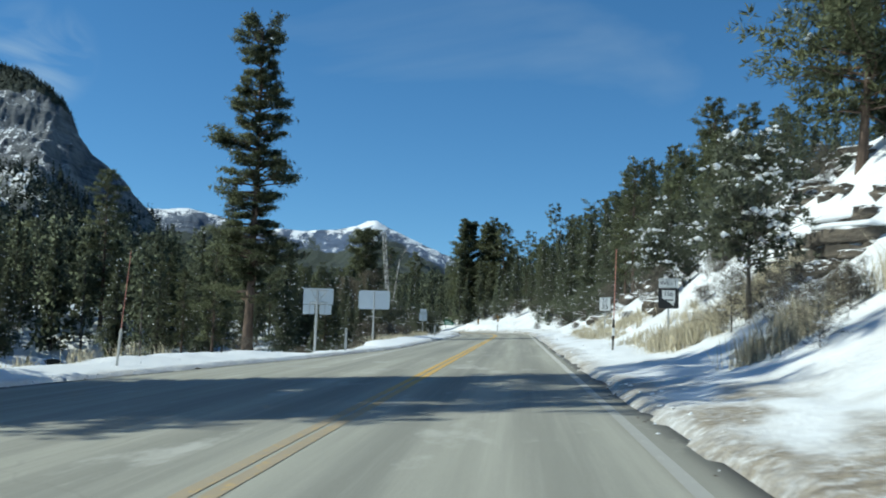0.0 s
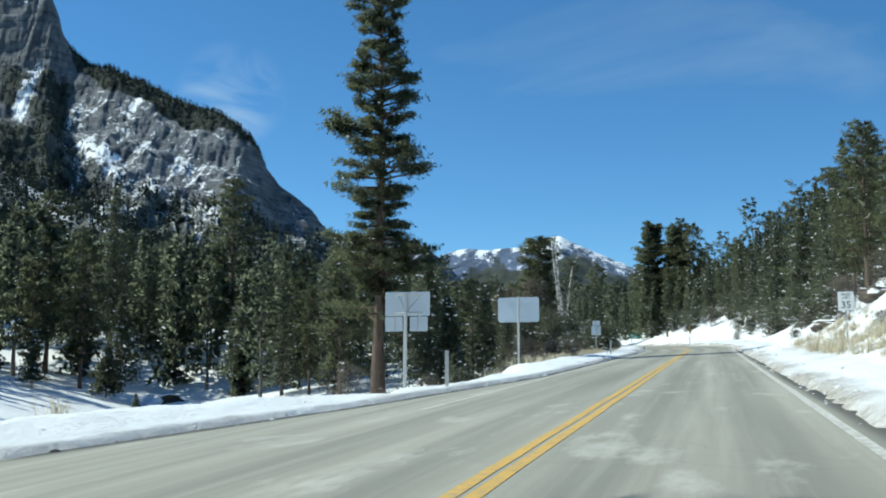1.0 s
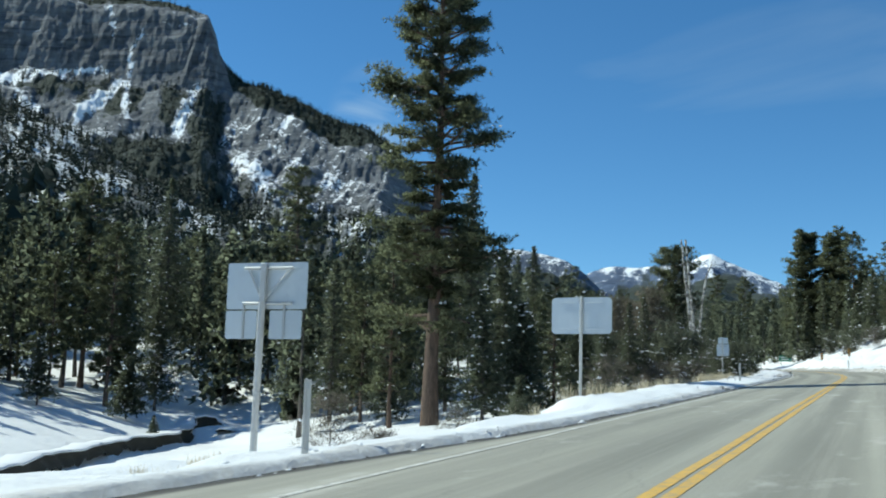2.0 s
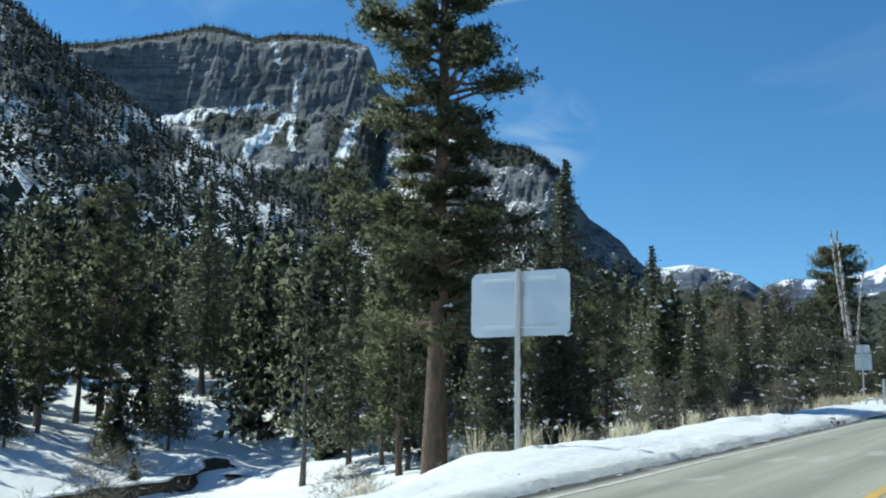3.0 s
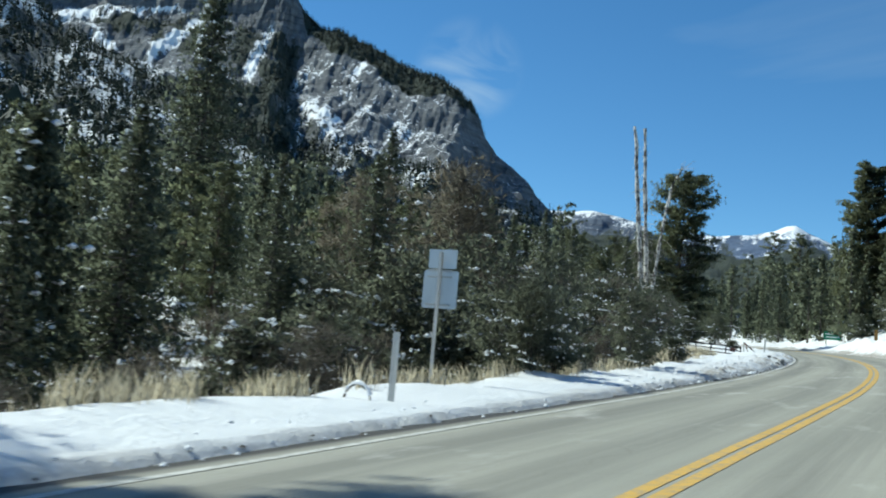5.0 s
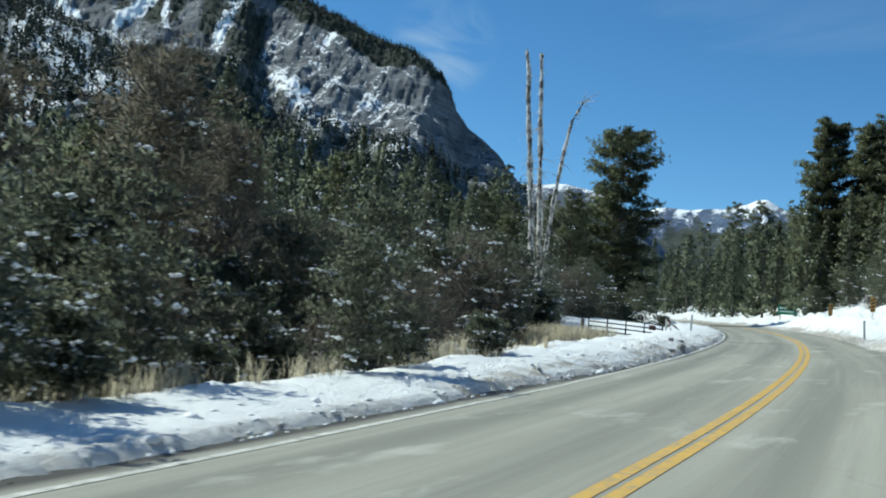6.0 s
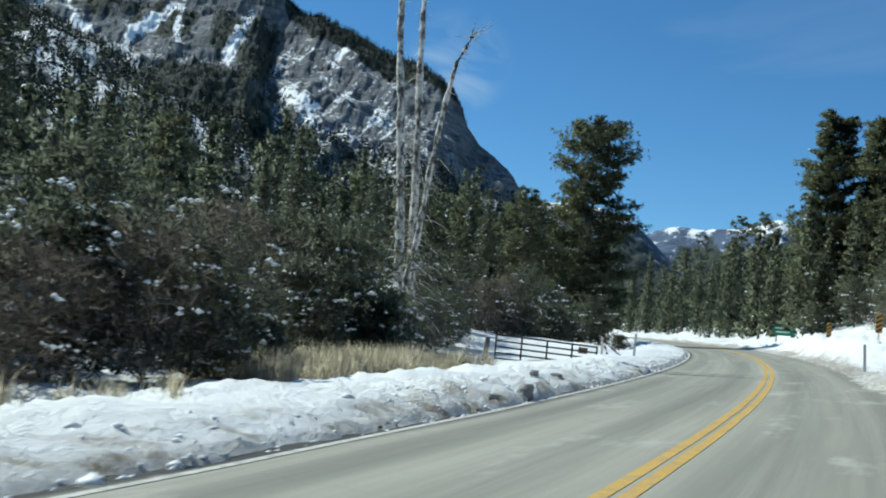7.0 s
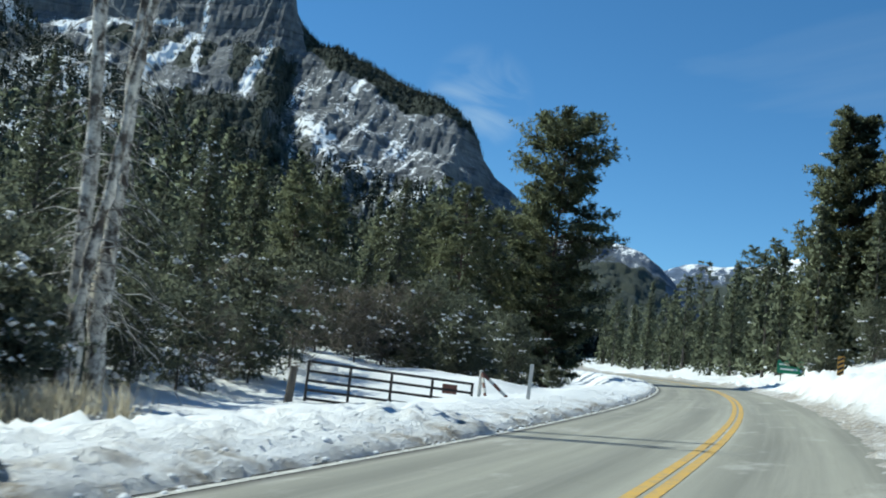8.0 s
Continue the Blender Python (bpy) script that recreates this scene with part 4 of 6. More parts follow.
def plant(kind, k, x, y, turn, scale, sure=False):
    """A tree of one of the kinds; those deep in the woods, past telling apart, are gathered for one joined stand."""
    if not sure and open_snow(x, y):
        return None
    if kind.startswith("far_"):
        m = np.array(at(x, y, turn, scale))
        for heap, (v, f) in zip(deep, KINDS[kind, k]):
            heap.append((v @ m[:3, :3].T + m[:3, 3], f))
        deep_normals.append(unit(crown_normals(KINDS[kind, k][1][0]) @ m[:3, :3].T))
        return None
    key, pine = (kind, k), kind.endswith("pine")
    if key not in protos:
        protos[key] = tree("pine_tree" if pine else "fir_tree", at(x, y, turn, scale), KINDS[key], BARK if pine else GREY_BARK,
                           PINE if pine else FIR, PINE_LABEL if pine else FIR_LABEL, "tree", "forest trees")
        return protos[key]
    ob = copy_thing(protos[key], Matrix())
    ob.matrix_basis = at(x, y, turn, scale)
    return ob


# single trees whose places stand out
GREAT = grow(47, 17.3, 3.6, 0.08, 175, "fir", 0.32, 34, 7, 0.045, 0.028, None, (), 1.1)
tree("great_fir", at(-32.2, 126.9, 1.0), GREAT, GREY_BARK, FIR, "tall full fir flecked with snow rising above the woods")
plant("near_fir", 0, -32.3, 146.3, 2.0, 0.98)
BROAD = grow(33, 20.6, 4.9, 0.05, 150, "pine", 0.40, 78, 7, 0.055, 0.004, 0.32, (), 1.2, 3, 0.45, 2, 0.68)
broad = tree("broad_pine", at(-27.9, 211.5, 2.2), BROAD, BARK, PINE, "broad full-crowned ponderosa pine beside the bend", "tree", "broad pines")
CONE = grow(36, 20.2, 4.9, 0.05, 175, "pine", 0.40, 85, 7, 0.055, 0.006, 0.30, (), 1.2, 3, 0.35, 2, 0.22)
cone = tree("cone_pine", at(-8.7, 228.0, 0.3), CONE, BARK, PINE, "dense cone-shaped ponderosa pine above the snowbank", "tree", "broad pines")
copy_thing(cone, Matrix()).matrix_basis = at(-4.0, 225.5, 3.3, 0.92)
for kind, k, high, x, y, top in (("near_pine", 1, 15, 16.3, 78.9, 22.7), ("near_fir", 2, 16, 14.9, 127.6, 27.8), ("near_fir", 0, 13, 20.0, 148.0, 33.0), ("fir", 0, 13, 12.8, 173.8, 29.5), ("near_pine", 3, 12, 19.2, 80.5, 22.6)):
    plant(kind, k, x, y, x, (top - gz(x, y)) / high)
plant("pine", 0, -3.0, 228.0, 1.9, 1.1)
plant("pine", 0, -1.0, 219.0, 4.1, 0.95)
plant("pine", 1, -27.2, 311.0, 1.3, 1.3)
plant("pine", 0, -43.0, 380.0, 2.3, 1.4)

# trees that stand singly on the snow above the creek
for kind, k, x, y, s in (("near_pine", 1, -48.2, 96.9, 0.85), ("near_pine", 0, -55.5, 102.8, 0.9), ("near_fir", 3, -47.4, 89.1, 0.62), ("near_pine", 3, -51.4, 94.5, 0.8), ("near_fir", 4, -43.7, 93.2, 1.0), ("near_fir", 4, -39.9, 91.0, 0.3),
                         ("near_fir", 1, -46.6, 100.3, 0.85), ("near_fir", 1, -37.4, 104.5, 1.0), ("near_fir", 2, -54.0, 111.0, 1.0), ("near_pine", 0, -41.5, 111.0, 0.95), ("near_fir", 0, -35.0, 109.0, 0.95), ("near_fir", 3, -31.0, 101.5, 1.1),
                         ("near_fir", 0, -29.5, 106.5, 0.95)):
    plant(kind, k, x, y, x * 1.3 + y, s, True)

# young firs at the edge of the woods
for k, (x, y, kind, s) in enumerate(((-13.6, 82.5, 4, 0.8), (-15.2, 88.0, 3, 0.95), (-13.0, 96.5, 4, 0.8), (-15.4, 100.0, 3, 1.0), (-13.6, 107.0, 4, 1.0), (-17.6, 92.0, 1, 0.95), (-16.2, 104.0, 3, 1.0))):
    plant("near_fir", kind, x, y, k * 1.7, s)

rng_forest = np.random.default_rng(7)
spots = []


def clear(x, y, d):
    return all((x - a) ** 2 + (y - b) ** 2 > d * d for a, b in spots)


for a in ((-19.6, 86.2), (-18.6, 83.6), (-17.8, 81.2), (-33.3, 128.3), (-27, 209)):
    spots.append(a)
SKYLINE = ((-30, 0.30), (-13, 0.265), (-10, 0.25), (-5.5, 0.20), (-3.4, 0.16), (-1.2, 0.135), (0.5, 0.12), (3, 0.125), (5, 0.10), (13, 0.105), (15, 0.15), (30, 0.165), (70, 0.18))
VIEWS = ((1.8, 33.0, 3.1, 0.235), (2.0, 58.6, 4.7, 0.205), (2.1, 83.0, 6.1, 0.20), (2.1, 106.0, 7.6, 0.20))


def headroom(x, y):
    """How high a tree may grow here without standing out above the woods, or shading the road."""
    g = gz(x, y)
    bearing = math.degrees(math.atan2(2.2 - x, y + 1.3))
    room = 1.3 + math.hypot(x - 2.2, y + 1.3) * float(np.interp(bearing, [p[0] for p in SKYLINE], [p[1] for p in SKYLINE])) - g
    for ex, ey, ez, slope in VIEWS:
        if y > ey + 8 and x < centre(y):
            room = min(room, ez + slope * math.hypot(x - ex, y - ey) - g)
    if x < centre(y):
        room = min(room, (float(centre(y)) - 4.2 - x) * 1.03)
        if 112 < y < 184:
            room = min(room, (float(centre(y)) - 12.0 - x) * 1.03)
    return max(3.0, room)


tries = 0
while len(spots) < 236 and tries < 8000:
    tries += 1
    y = rng_forest.uniform(34, 228)
    depth = rng_forest.random() ** 1.4
    x = float(centre(y)) - (13.0 + 2.5 * (y < 70) + 8.0 * (y < 62) + 55 * depth)
    if (58 < y < 84 and x > -25) or (140 < y < 176 and x > -25) or (y >= 172 and x > centre(y) - 15.5):
        continue
    if not clear(x, y, 2.5 + 1.8 * depth):
        continue
    spots.append((x, y))
    room, turn = headroom(x, y), rng_forest.uniform(0, 6.28)
    far = "far_" if depth > 0.30 else "near_" if depth < (0.16 if y > 100 else 0.10) else ""
    if rng_forest.random() < 0.45:
        k = int(rng_forest.integers(0, 4))
        plant(far + "pine", k, x, y, turn, min(rng_forest.uniform(0.75, 1.05), room * rng_forest.uniform(0.8, 1.05) / PINE_H[k]))
    else:
        k = int(rng_forest.choice([0, 1, 2, 3, 4], p=[0.3, 0.25, 0.25, 0.15, 0.05]))
        plant(far + "fir", k, x, y, turn, min(rng_forest.uniform(0.85, 1.2), room * rng_forest.uniform(0.8, 1.05) / FIR_H[k]))
# the dense stand behind the open snow by the stream
count = tries = 0
while count < 95 and tries < 6000:
    tries += 1
    y = rng_forest.uniform(44, 118)
    x = -25.0 - 34 * rng_forest.random() ** 1.3
    if clear(x, y, 2.7):
        spots.append((x, y))
        count += 1
        room = headroom(x, y) * rng_forest.uniform(0.85, 1.05)
        near = "" if x > -38 else "far_"
        if rng_forest.random() < 0.5:
            plant(near + "pine", k := int(rng_forest.integers(0, 4)), x, y, rng_forest.uniform(0, 6.28), min(1.1, room / PINE_H[k]))
        else:
            plant(near + "fir", k := int(rng_forest.integers(0, 3)), x, y, rng_forest.uniform(0, 6.28), min(1.2, room / FIR_H[k]))
# the woods above the creek
rng_creek = np.random.default_rng(61)
count = tries = 0
while count < 130 and tries < 6000:
    tries += 1
    y = rng_creek.uniform(62, 150)
    beyond = 16 + 48 * rng_creek.random() ** 1.2
    x = float(channel_x(min(y, 110))) - beyond
    if clear(x, y, 2.6):
        spots.append((x, y))
        count += 1
        kind, k = ("pine" if rng_creek.random() < 0.5 else "fir"), int(rng_creek.integers(0, 3))
        h = (PINE_H if kind == "pine" else FIR_H)[k]
        plant(("far_" if beyond > 22 else "") + kind, k, x, y, rng_creek.uniform(0, 6.28), min(1.1, max(0.45, headroom(x, y) * rng_creek.uniform(0.8, 1.0) / h)))
# the hill on the other side
count = 0
while count < 150:
    y = rng_forest.uniform(44, 260)
    x = float(centre(y)) + (10.5 if y < 110 else 8.6) + 34 * rng_forest.random() ** 1.6
    if y < 64 and x < 26 and rng_forest.random() < 0.75:
        continue
    if clear(x, y, 2.4):
        spots.append((x, y))
        count += 1
        kind = "pine" if rng_forest.random() < (0.5 if y < 130 else 0.2) else "fir"
        k = int(rng_forest.integers(0, 4))
        h = (PINE_H if kind == "pine" else FIR_H)[k]
        plant(("far_" if x - float(centre(y)) > 20 or y > 190 else "near_" if x - float(centre(y)) < 12.5 else "") + kind, k, x, y, rng_forest.uniform(0, 6.28), min(1.0, min(headroom(x, y) * rng_forest.uniform(0.7, 1.0), 15.0) / h))
# beyond the bend
count = 0
while count < 400:
    y = 212 + 190 * rng_forest.random() ** 1.3
    x = float(centre(y)) + rng_forest.uniform(-75, 70)
    if not -13 < x - float(centre(y)) < 8 and clear(x, y, 2.6):
        spots.append((x, y))
        count += 1
        plant("far_pine" if rng_forest.random() < 0.25 else "far_fir", (k := int(rng_forest.integers(0, 3))), x, y, rng_forest.uniform(0, 6.28), min(rng_forest.uniform(0.65, 1.0), headroom(x, y) / 15))
# out of the first view: the trees that shade the road there
for x, y, k, s in ((-15.5, 13.5, 2, 1.05), (-15.5, 18.8, 2, 1.1), (-13.5, 19.6, 1, 0.95), (-19.0, 11.5, 2, 0.85), (-16.5, 17.0, 1, 1.1), (-12.5, 15.0, 3, 1.0), (-12.8, 20.2, 3, 1.0)):
    plant("pine", k, x, y, k + 0.5, s * 1.17)
for x, y, k, s in ((-14.2, 12.3, 2, 1.1), (-13.6, 15.6, 0, 1.25), (-15.2, 20.9, 2, 1.1), (-17.5, 14.0, 2, 1.25), (-18.5, 19.8, 2, 1.2)):
    plant("fir", k, x, y, x + y, s * 1.17)

stand = tagged(new("deep_forest"), "dark pines and firs standing deep in the snowy woods", "forest", "", "stuff")
mesh_of("trunks", *joined(deep[0]), GREY_BARK, stand, smooth=True)
soften(mesh_of("crowns", *joined(deep[1]), FIR, stand), np.concatenate(deep_normals))
mesh_of("snow", *joined(deep[2]), CAP, stand)


def cone_woods(name, points, heights, seed, label):
    """Far woods: small ragged conifers joined into one."""
    rng = np.random.default_rng(seed)
    n, per = len(points), 18
    h = rng.random((n, per)) ** 1.25 * 0.92 + 0.05
    a = rng.uniform(0, 6.283, (n, per))
    rad = 0.20 * (1.02 - h)
    out = np.stack([np.cos(a), np.sin(a), np.zeros_like(a)], -1)
    side = np.stack([-np.sin(a), np.cos(a), rng.normal(0, 0.25, a.shape)], -1) * (0.05 + 0.09 * (1 - h))[..., None]
    root = np.stack([np.zeros_like(a), np.zeros_like(a), h + 0.05], -1)
    tip = out * (rad * rng.uniform(0.6, 1.25, a.shape))[..., None] + np.stack([np.zeros_like(a), np.zeros_like(a), h - 0.05], -1)
    v = np.stack([root, tip - side, tip + side], 2) * np.asarray(heights)[:, None, None, None] + np.asarray(points)[:, None, None]
    ob = mesh_of(name, v.reshape(-1, 3), np.arange(n * per * 3).reshape(-1, 3), SHADED_FAR_WOODS)
    return tagged(ob, label, "woods", "", "stuff")


def scatter(v, chance, count, seed):
    """Points strewn over a grid of places, each cell taken as often as its area and its chance say."""
    rng = np.random.default_rng(seed)
    a, b, c, d = v[:-1, :-1], v[1:, :-1], v[:-1, 1:], v[1:, 1:]
    area = np.linalg.norm(np.cross(b - a, c - a), axis=-1) * chance[:-1, :-1]
    pick = rng.choice(area.size, count, p=(area / area.sum()).ravel())
    t, q = rng.random((count, 1)), rng.random((count, 1))
    a, b, c, d = (k.reshape(-1, 3)[pick] for k in (a, b, c, d))
    return a * (1 - t) * (1 - q) + b * t * (1 - q) + c * (1 - t) * q + d * t * q


spur_pts = scatter(near_v, 0.55 + 0.35 * (vnoise(near_a * 0.7, near_e * 1.1, 21) > 0.35), 7600, 3)
cone_woods("spur_woods", spur_pts - np.array([0, 0, 1.0]), np.random.default_rng(4).uniform(7, 17, len(spur_pts)), 5, "dark conifer woods on the snowy spur")
main_keep = smooth(0.5, -0.3, main_e - treeline(main_a)) * (main_s > 0.15) * (0.35 + 0.65 * (fbm(main_a * 1.1, main_e * 1.6, 3, 2) > -0.12)) + 5.0 * crest_belt(main_e, main_a, main_d)
main_keep = main_keep + 1.6 * smooth(-0.22, 0.10, fbm(main_a * 0.8, main_e * 1.2, 4, 4)) * smooth(16.6, 15.6, main_e) * smooth(33.0, 34.0, main_a)
main_pts = scatter(main_v, np.clip(main_keep - 0.9 * gullies(main_e, main_a), 0, 6), 15000, 6)
cone_woods("mountain_woods", main_pts - np.array([0, 0, 1.0]), np.random.default_rng(8).uniform(8, 14, len(main_pts)) * np.where(main_pts[:, 2] < 330, 1.75, 1.0), 9, "scattered conifers on the mountain side")
rng_mid = np.random.default_rng(12)
mid = []
for _ in range(2300):
    y = rng_mid.uniform(10, 640)
    side = -1 if rng_mid.random() < 0.75 else 1
    x = float(centre(y)) + side * (72 + 330 * rng_mid.random()) if y < 430 else rng_mid.uniform(-460, 160)
    if math.hypot(x, y) < 330 and -0.3 * y < x < 0.0:
        continue
    mid.append((x, y, 0))
mid = np.array(mid)
mid[:, 2] = ground_z(mid[:, 0], mid[:, 1], False) - 0.3
cone_woods("valley_woods", mid, rng_mid.uniform(9, 19, len(mid)), 13, "dark conifer forest filling the valley")

# ---- road signs and posts ----
# Each is built facing +y (its back towards -y), standing at its base.


def standing(x, y, turn=0.0, sink=0.0):
    return Matrix.Translation((x, y, gz(x, y) - sink)) @ Matrix.Rotation(radians(turn), 4, "Z")


def assembly_sign():
    s = base("road_sign_assembly", standing(-6.95, 47.88, 3), "back of a grey aluminium sign assembly on a steel post", "road sign")
    h = 5.43 - gz(-6.95, 47.88)
    part("post", rod(bmesh.new(), (-0.07, 0, -0.5), (-0.05, 0, h - 0.62), 0.055, 0.055, 14), GALV, s)
    part("upper_post", box(bmesh.new(), -0.04, 0, h - 0.38, 0.10, 0.06, 0.72, 0.01), GALV, s)
    part("upper_panel", plate(bmesh.new(), 1.38, 0.73, 0.005, 0.03, h - 0.73, 0.05), ALU, s)
    part("lower_panel", plate(bmesh.new(), 0.54, 0.44, 0.005, 0.03, h - 1.19, 0.05, -0.42), ALU, s)
    part("lower_panel", plate(bmesh.new(), 0.55, 0.44, 0.005, 0.03, h - 1.19, 0.05, 0.345), ALU, s)
    for z in (h - 0.09, h - 0.64):
        part("cross_arm", rod(bmesh.new(), (-0.38, 0.01, z), (0.46, 0.01, z), 0.024, 0.024, 10), GALV, s)
    for x in (-0.30, 0.40):
        part("brace", rod(bmesh.new(), (-0.04, 0.0, h - 0.62), (x, 0.0, h - 0.12), 0.014, 0.014, 8), GALV, s)
        part("hanger", box(bmesh.new(), x - 0.08, 0.035, h - 0.92, 0.03, 0.02, 0.55), GALV, s)
    return s


def guide_sign():
    s = base("guide_sign", standing(-7.02, 67.95, 0), "back of a large rounded aluminium sign on a slim post", "road sign")
    h = 7.10 - gz(-7.02, 67.95)
    part("post", rod(bmesh.new(), (0, 0, -0.6), (0, 0, h + 0.03), 0.05, 0.05, 14), GALV, s)
    part("panel", plate(bmesh.new(), 2.0, 1.19, 0.005, 0.14, h - 1.19, 0.075), ALU, s)
    for z in (h - 0.15, h - 1.02):
        part("stiffener", box(bmesh.new(), 0, 0.058, z, 1.5, 0.025, 0.055, 0.008), ALU, s)
        part("clamp", box(bmesh.new(), 0, 0.02, z, 0.12, 0.11, 0.04, 0.006), GALV, s)
    return s


def small_sign():
    s = base("road_sign", standing(-6.80, 102.0, 0), "back of a two-panel aluminium road sign on a steel post", "road sign")
    h = 8.37 - gz(-6.80, 102.0)
    part("post", rod(bmesh.new(), (0, 0, -0.5), (0, 0, h - 0.05), 0.035, 0.035, 10), GALV, s)
    part("upper_panel", plate(bmesh.new(), 0.58, 0.36, 0.004, 0.03, h - 0.36, 0.045, 0.03), ALU, s)
    part("lower_panel", plate(bmesh.new(), 0.72, 0.72, 0.004, 0.05, h - 1.12, 0.045, 0.02), ALU, s)
    for z in (h - 0.40, h - 0.52, h - 1.05):
        part("bracket", box(bmesh.new(), 0, 0.02, z, 0.5, 0.03, 0.035, 0.004), GALV, s)
    return s


def marker_post(x, y, turn=0, lean=0.0):
    s = base("marker_post", standing(x, y, turn) @ Matrix.Rotation(lean, 4, "Y"), "white flat roadside marker post standing in the snow", "marker post", "marker posts")
    bm = bmesh.new()
    for k in range(3):
        box(bm, (-0.035, 0, 0.035)[k], (0, 0.012, 0)[k], 0.35, 0.036, 0.012, 1.3, 0.003)
    part("post", bm, POST_WHITE, s)
    part("reflector", box(bmesh.new(), 0, -0.010, 0.92, 0.05, 0.006, 0.09, 0.002), GALV, s)
    return s


def snow_pole(x, y, lean, h, cuff):
    s = base("snow_pole", standing(x, y) @ Matrix.Rotation(lean, 4, "Y"), "tall thin orange-red snow pole beside the road", "snow pole", "snow poles")
    part("rod", rod(bmesh.new(), (0, 0, 0.9), (0, 0, h), 0.016, 0.011, 8), ORANGE, s)
    part("stake", rod(bmesh.new(), (0, 0, -0.4), (0, 0, 1.0), 0.035, 0.035, 10), POST_WHITE if not cuff else GREY_BARK, s)
    if cuff:
        part("cuff", rod(bmesh.new(), (0, 0, 0.32), (0, 0, 0.46), 0.043, 0.043, 12), SIGN_BLACK, s)
        part("cuff", rod(bmesh.new(), (0, 0, 0.47), (0, 0, 0.72), 0.043, 0.043, 12), SIGN_WHITE, s)
        part("cuff", rod(bmesh.new(), (0, 0, 0.73), (0, 0, 0.80), 0.043, 0.043, 12), SIGN_BLACK, s)
    return s


FACE = Matrix.Rotation(math.pi / 2, 4, "X")      # text that faces -y


def route_sign():
    x, y = 6.95, 33.55
    s = base("route_sign", standing(x, y, -4), "black and white state route marker under a WEST plate", "road sign")
    h = 4.75 - gz(x, y)
    part("post", rod(bmesh.new(), (0, 0.04, -0.6), (0, 0.04, h - 0.02), 0.032, 0.032, 10), GALV, s)
    p = part("direction_plate", plate(bmesh.new(), 0.61, 0.30, 0.005, 0.03, h - 0.30, 0), SIGN_WHITE, s)
    words("lettering", "WEST", 0.215, SIGN_BLACK, p, Matrix.Translation((0, -0.006, h - 0.15)) @ FACE)
    bm = bmesh.new()
    for sx, sz, w, t in ((0, h - 0.022, 0.55, 0.012), (0, h - 0.278, 0.55, 0.012)):
        box(bm, sx, -0.005, sz, w, 0.004, t)
    part("border", bm, SIGN_BLACK, p)
    q = part("route_plate", plate(bmesh.new(), 0.64, 0.64, 0.005, 0.04, h - 0.96, 0), SIGN_BLACK, s)
    bm = bmesh.new()
    outline = [(-0.20, 0.25), (0.21, 0.25), (0.21, -0.12), (0.16, -0.16), (0.17, -0.25), (0.02, -0.14), (-0.16, -0.02), (-0.20, 0.0)]
    f = [bm.verts.new((px, -0.0055, h - 0.63 + pz)) for px, pz in outline]
    g = [bm.verts.new((px, -0.0030, h - 0.63 + pz)) for px, pz in outline]
    bm.faces.new(f)
    bm.faces.new(g[::-1])
    for i in range(len(f)):
        bm.faces.new((f[i], f[(i + 1) % len(f)], g[(i + 1) % len(f)], g[i]))
    bmesh.ops.recalc_face_normals(bm, faces=bm.faces[:])
    part("state_outline", bm, SIGN_WHITE, q, "white state outline")
    words("route_number", "156", 0.20, SIGN_BLACK, q, Matrix.Translation((0.0, -0.009, h - 0.50)) @ FACE)
    part("small_lettering", box(bmesh.new(), 0.02, -0.008, h - 0.69, 0.26, 0.003, 0.035), SIGN_BLACK, q)
    return s


def speed_sign():
    x, y = 7.2, 62.5
    s = base("speed_limit_sign", standing(x, y, -3), "white speed limit sign reading 35 on a steel post", "road sign")
    h = 6.52 - gz(x, y)
    part("post", rod(bmesh.new(), (0, 0.04, -0.6), (0, 0.04, h - 0.02), 0.03, 0.03, 10), GALV, s)
    p = part("panel", plate(bmesh.new(), 0.61, 0.76, 0.005, 0.04, h - 0.76, 0), SIGN_WHITE, s)
    words("lettering", "SPEED", 0.13, SIGN_BLACK, p, Matrix.Translation((0, -0.006, h - 0.12)) @ FACE)
    words("lettering", "LIMIT", 0.13, SIGN_BLACK, p, Matrix.Translation((0, -0.006, h - 0.26)) @ FACE)
    words("number", "35", 0.40, SIGN_BLACK, p, Matrix.Translation((0, -0.006, h - 0.54)) @ FACE)
    return s


def green_sign():
    x, y = -11.8, 222.8
    s = base("green_guide_sign", standing(x, y, 10), "green guide sign with two rows of white lettering by the bend", "road sign")
    h = 14.65 - gz(x, y)
    for k in (-0.7, 0.7):
        part("post", box(bmesh.new(), k, 0.05, (h - 0.1) / 2 - 0.25, 0.09, 0.09, h + 0.3, 0.01), GREY_BARK, s)
    p = part("panel", plate(bmesh.new(), 2.0, 1.0, 0.006, 0.06, h - 1.0, 0), SIGN_GREEN, s)
    for z, w in ((h - 0.31, 1.5), (h - 0.67, 1.3)):
        part("lettering", box(bmesh.new(), -0.1, -0.006, z, w, 0.004, 0.13), SIGN_WHITE, p)
    return s


def striped_marker(x, y):
    s = base("object_marker", standing(x, y, 5, 0.5), "yellow and black striped marker board on a post in the snowbank", "object marker", "object markers")
    part("post", rod(bmesh.new(), (0, 0.03, -0.4), (0, 0.03, 1.5), 0.03, 0.03, 8), GALV, s)
    p = part("board", plate(bmesh.new(), 0.30, 0.90, 0.005, 0.02, 0.75, 0), SIGN_YELLOW, s)
    for k in range(4):
        part("stripe", box(bmesh.new(), 0, -0.006, 0.87 + 0.21 * k, 0.30, 0.004, 0.085, 0, Matrix.Rotation(radians(-32), 4, "Y")), SIGN_BLACK, p)
    return s


